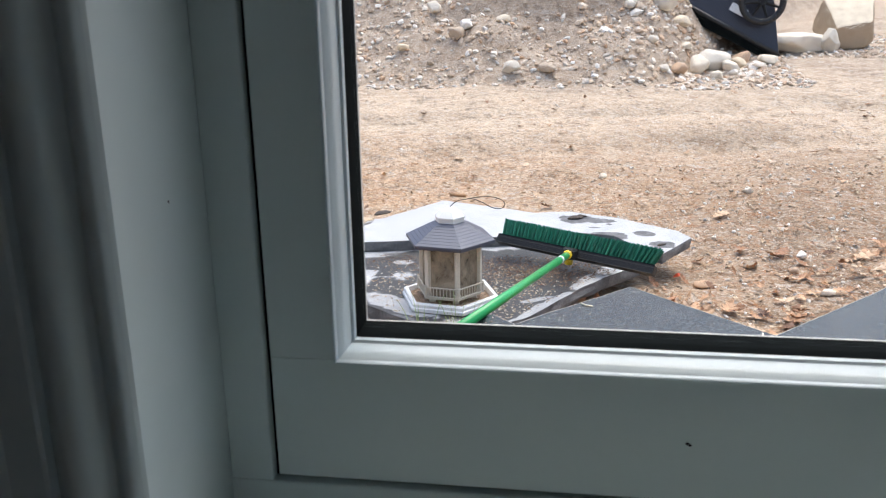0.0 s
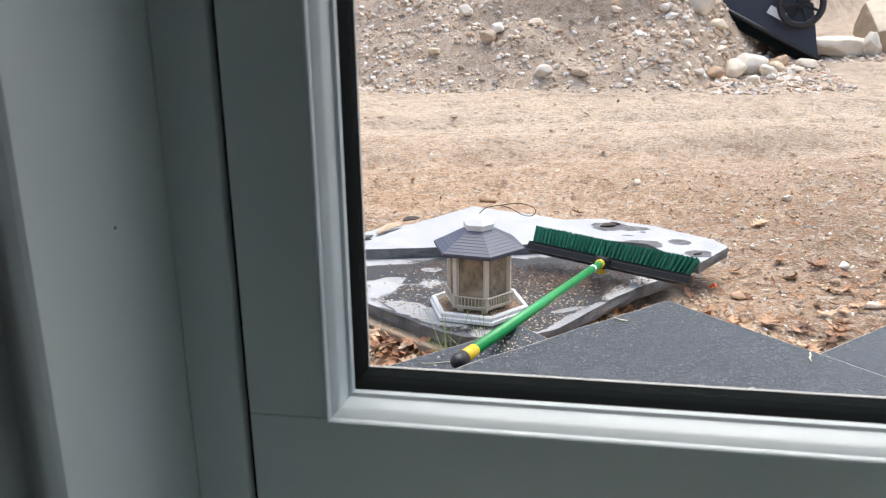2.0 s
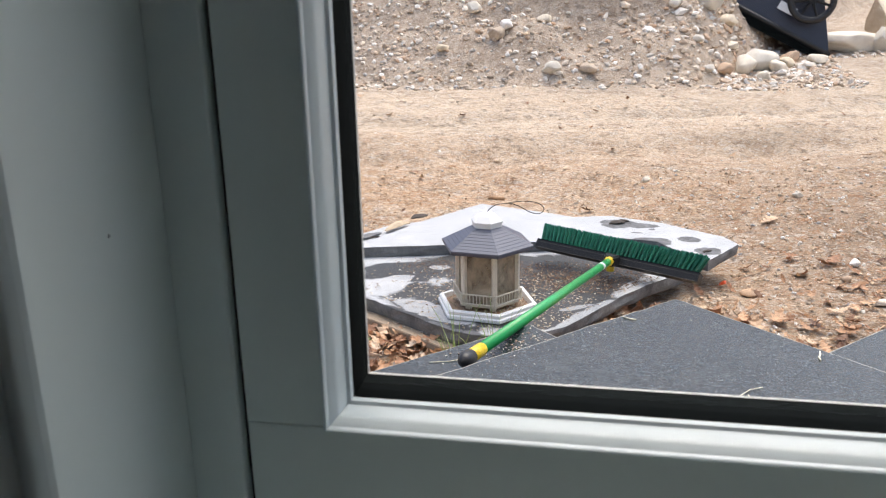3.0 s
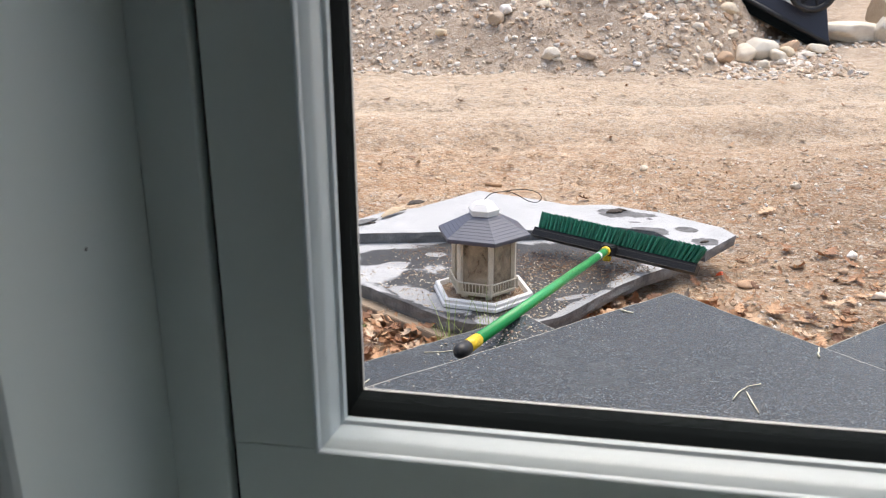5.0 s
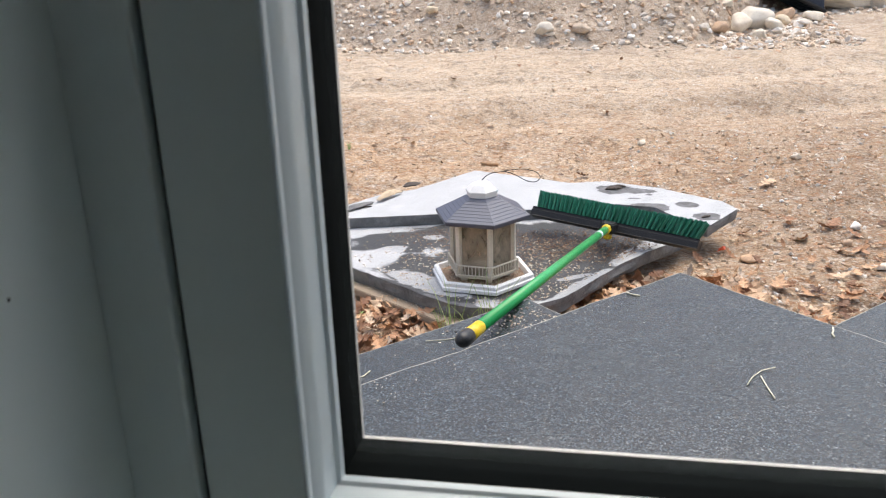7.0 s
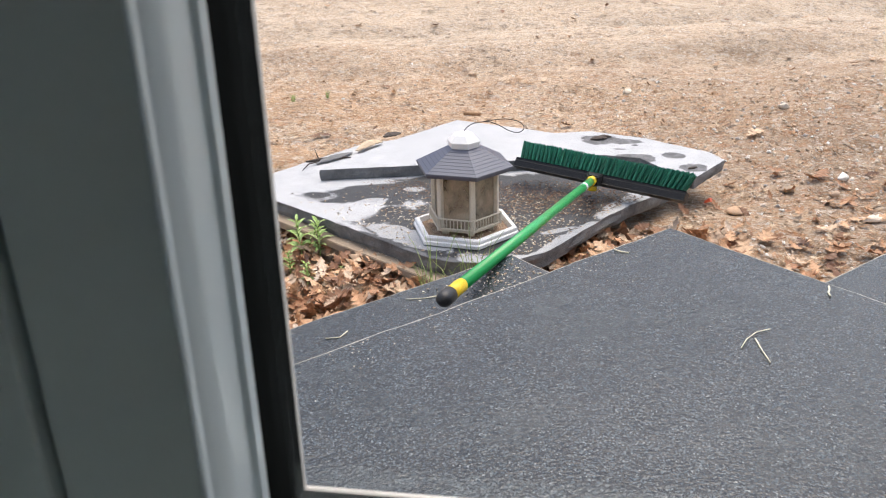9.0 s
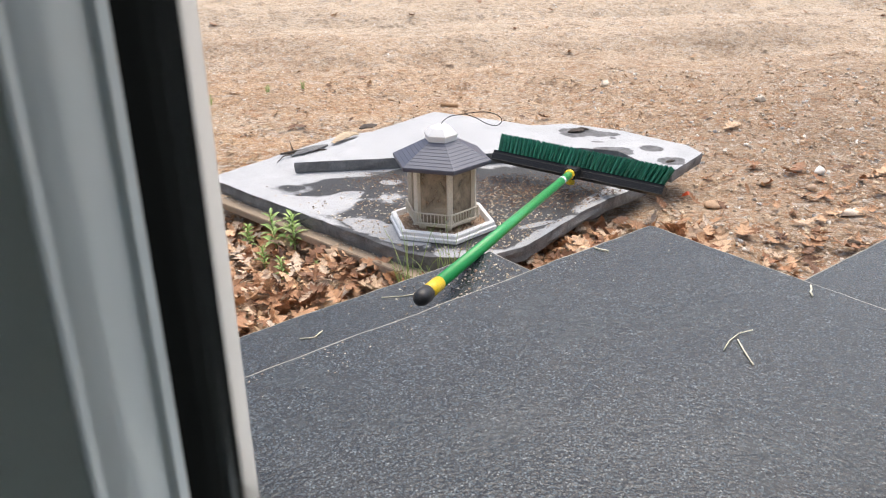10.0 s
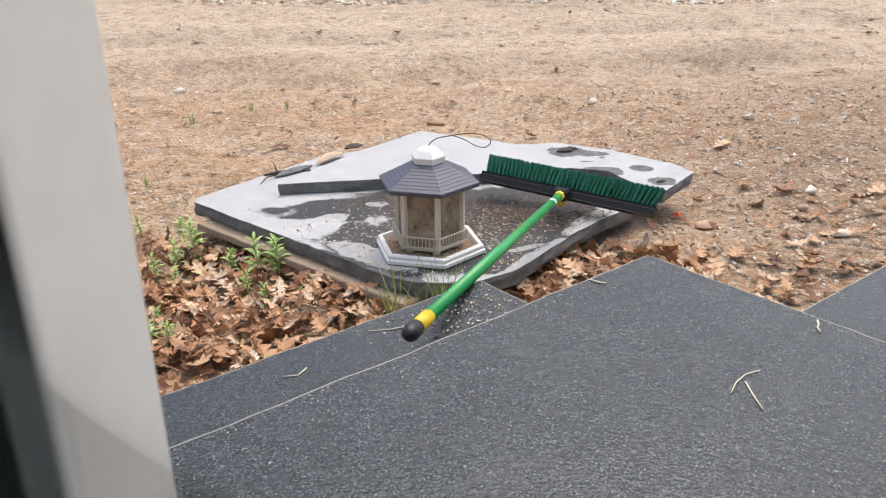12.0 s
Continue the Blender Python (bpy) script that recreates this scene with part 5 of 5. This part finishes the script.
for i, (x, y, h) in enumerate([(-1.04, 3.02, 0.15), (-0.955, 3.0, 0.14), (-1.185, 3.08, 0.10), (-1.38, 3.2, 0.14), (-1.05, 2.89, 0.08), (-0.92, 2.73, 0.09), (-0.80, 2.80, 0.05), (-1.455, 2.98, 0.10), (-1.36, 2.93, 0.08),
                               (-1.255, 2.47, 0.09), (-1.18, 2.43, 0.10), (-0.785, 2.32, 0.05), (-1.70, 3.38, 0.08), (-1.48, 3.33, 0.10), (-1.0, 3.06, 0.12), (-1.42, 3.10, 0.11), (-1.30, 2.62, 0.07), (-1.60, 3.05, 0.07)]):
    weed((x, y, gz(x, y)), h * 1.25, 60 + i)


def grass_tuft(at, height, seed, blades=9):
    rnd = random.Random(seed)
    bm = bmesh.new()
    for i in range(blades):
        a = rnd.uniform(0, math.tau)
        d = Vector((math.cos(a), math.sin(a), 0)) * height * rnd.uniform(0.1, 0.45)
        h = height * rnd.uniform(0.6, 1.1)
        o = Vector((rnd.uniform(-0.01, 0.01), rnd.uniform(-0.01, 0.01), 0))
        tube([o, o + d * 0.3 + Vector((0, 0, h * 0.5)), o + d * 0.7 + Vector((0, 0, h * 0.85)), o + d + Vector((0, 0, h))], [0.0014, 0.0013, 0.001, 0.0004], 4, bm)
    ob = mesh_object("grass_tuft", bm, WEED)
    ob.location = at
    return tagged(ob, "thin green grass blades growing beside the slab", "grass", "grass tufts")


for i, (x, y, h) in enumerate([(-0.40, 2.56, 0.30), (-0.44, 2.58, 0.22), (-0.26, 2.58, 0.34), (-0.22, 2.60, 0.28), (-0.31, 2.58, 0.24), (-1.35, 3.15, 0.08), (-1.9, 3.9, 0.06), (-1.7, 5.0, 0.05), (-1.5, 5.1, 0.05), (-2.0, 4.8, 0.06), (1.9, 3.2, 0.1)]):
    grass_tuft((x, y, gz(x, y)), h, 90 + i, 8 if x > -1 else 12)


def straw(pts, r, label="pale dry grass stalk lying on dark granite"):
    o = Vector(pts[0])
    bm = tube([Vector(p) - o for p in pts], r, 5)
    ob = mesh_object("straw", bm, STRAW, True)
    ob.location = o
    return tagged(ob, label, "straw", "dry straws")


S = TOP_Z + 0.0022
straw([(0.403, 1.215, S), (0.407, 1.176, S), (0.413, 1.134, S)], 0.0013)
straw([(0.374, 1.178, S), (0.388, 1.210, S), (0.409, 1.238, S), (0.435, 1.253, S)], 0.001)
straw([(0.579, 1.444, S), (0.576, 1.426, S), (0.571, 1.415, S), (0.571, 1.399, S)], 0.0019, "short curled pale shaving on dark granite")
straw([(0.174, 1.591, S), (0.190, 1.579, S), (0.204, 1.575, S)], 0.0018)
straw([(-0.317, 1.696, LOW_Z + 0.002), (-0.269, 1.708, LOW_Z + 0.002), (-0.237, 1.725, LOW_Z + 0.002)], 0.0013)
straw([(-0.458, 1.481, LOW_Z + 0.002), (-0.427, 1.490, LOW_Z + 0.002), (-0.417, 1.521, LOW_Z + 0.002)], 0.0014)


def twig(pts, r, label, mt=STICK):
    o = Vector(pts[0])
    ob = mesh_object("twig", tube([Vector(p) - o for p in pts], r, 6), mt, True)
    ob.location = o
    return tagged(ob, label, "twig", "twigs")


twig([(-1.26, 3.83, 0.006), (-1.19, 3.86, 0.010), (-1.12, 3.90, 0.009), (-1.05, 3.925, 0.006)], [0.004, 0.010, 0.008, 0.003], "dark broken bark strip on the slab", WOOD_DARK)
twig([(-1.20, 3.86, 0.012), (-1.215, 3.88, 0.03), (-1.23, 3.90, 0.055)], [0.004, 0.003, 0.0015], "thin dark upright twig on the slab", WOOD_DARK)
twig([(-1.235, 3.70, 0.004), (-1.225, 3.77, 0.014), (-1.19, 3.82, 0.012)], [0.002, 0.003, 0.003], "thin dark twig on the slab", WOOD_DARK)


def bark_flake(at, size, turn, seed, label, mt):
    """A thin splintered plate of bark, arched along its length."""
    rnd = random.Random(seed)
    bm = bmesh.new()
    n, rows = 9, []
    for i in range(n):
        u = i / (n - 1) - 0.5
        wd = 0.5 * math.cos(u * 2.6) * rnd.uniform(0.75, 1.15)
        rows.append([bm.verts.new((u * size[0], wd * size[1] * q, size[2] * (1 - 3 * u * u) * (1 - 0.5 * q * q) + rnd.uniform(0, 0.002) - lower)) for lower in (0.0, 0.005) for q in ((-1, -0.4, 0.3, 1) if lower == 0 else (1, 0.3, -0.4, -1))])
    for r0, r1 in zip(rows, rows[1:]):
        for k in range(8):
            bm.faces.new((r0[k], r0[(k + 1) % 8], r1[(k + 1) % 8], r1[k]))
    bm.faces.new(rows[0][::-1])
    bm.faces.new(rows[-1])
    bmesh.ops.recalc_face_normals(bm, faces=bm.faces)
    ob = mesh_object("bark_flake", bm, mt)
    ob.location, ob.rotation_euler = at, (0, 0, turn)
    return tagged(ob, label, "bark", "bark flakes")


bark_flake((-1.13, 3.90, 0.006), (0.24, 0.06, 0.014), 1.0, 1, "grey weathered bark strip on the slab rim", SLAB_SIDE)
bark_flake((-0.995, 4.10, 0.010), (0.20, 0.06, 0.035), 1.1, 2, "brown splintered bark on the slab rim", STICK)
bark_flake((-0.885, 4.17, 0.058), (0.11, 0.07, 0.012), 0.9, 3, "dark bark flake on the broken slab", WOOD_DARK)
bark_flake((0.19, 4.16, 0.058), (0.09, 0.05, 0.014), 0.4, 4, "dark bark flake on the broken slab", WOOD_DARK)
bark_flake((0.22, 4.20, 0.058), (0.07, 0.03, 0.010), 0.1, 5, "dark bark flake on the broken slab", WOOD_DARK)
bark_flake((0.605, 3.70, 0.057), (0.05, 0.02, 0.006), 0.6, 6, "small dark bark flake on the broken slab", WOOD_DARK)
twig([(-0.6, 4.9, gz(-0.6, 4.9) + 0.01), (-0.5, 4.93, gz(-0.5, 4.93) + 0.012)], 0.012, "dark twig lying on dirt")
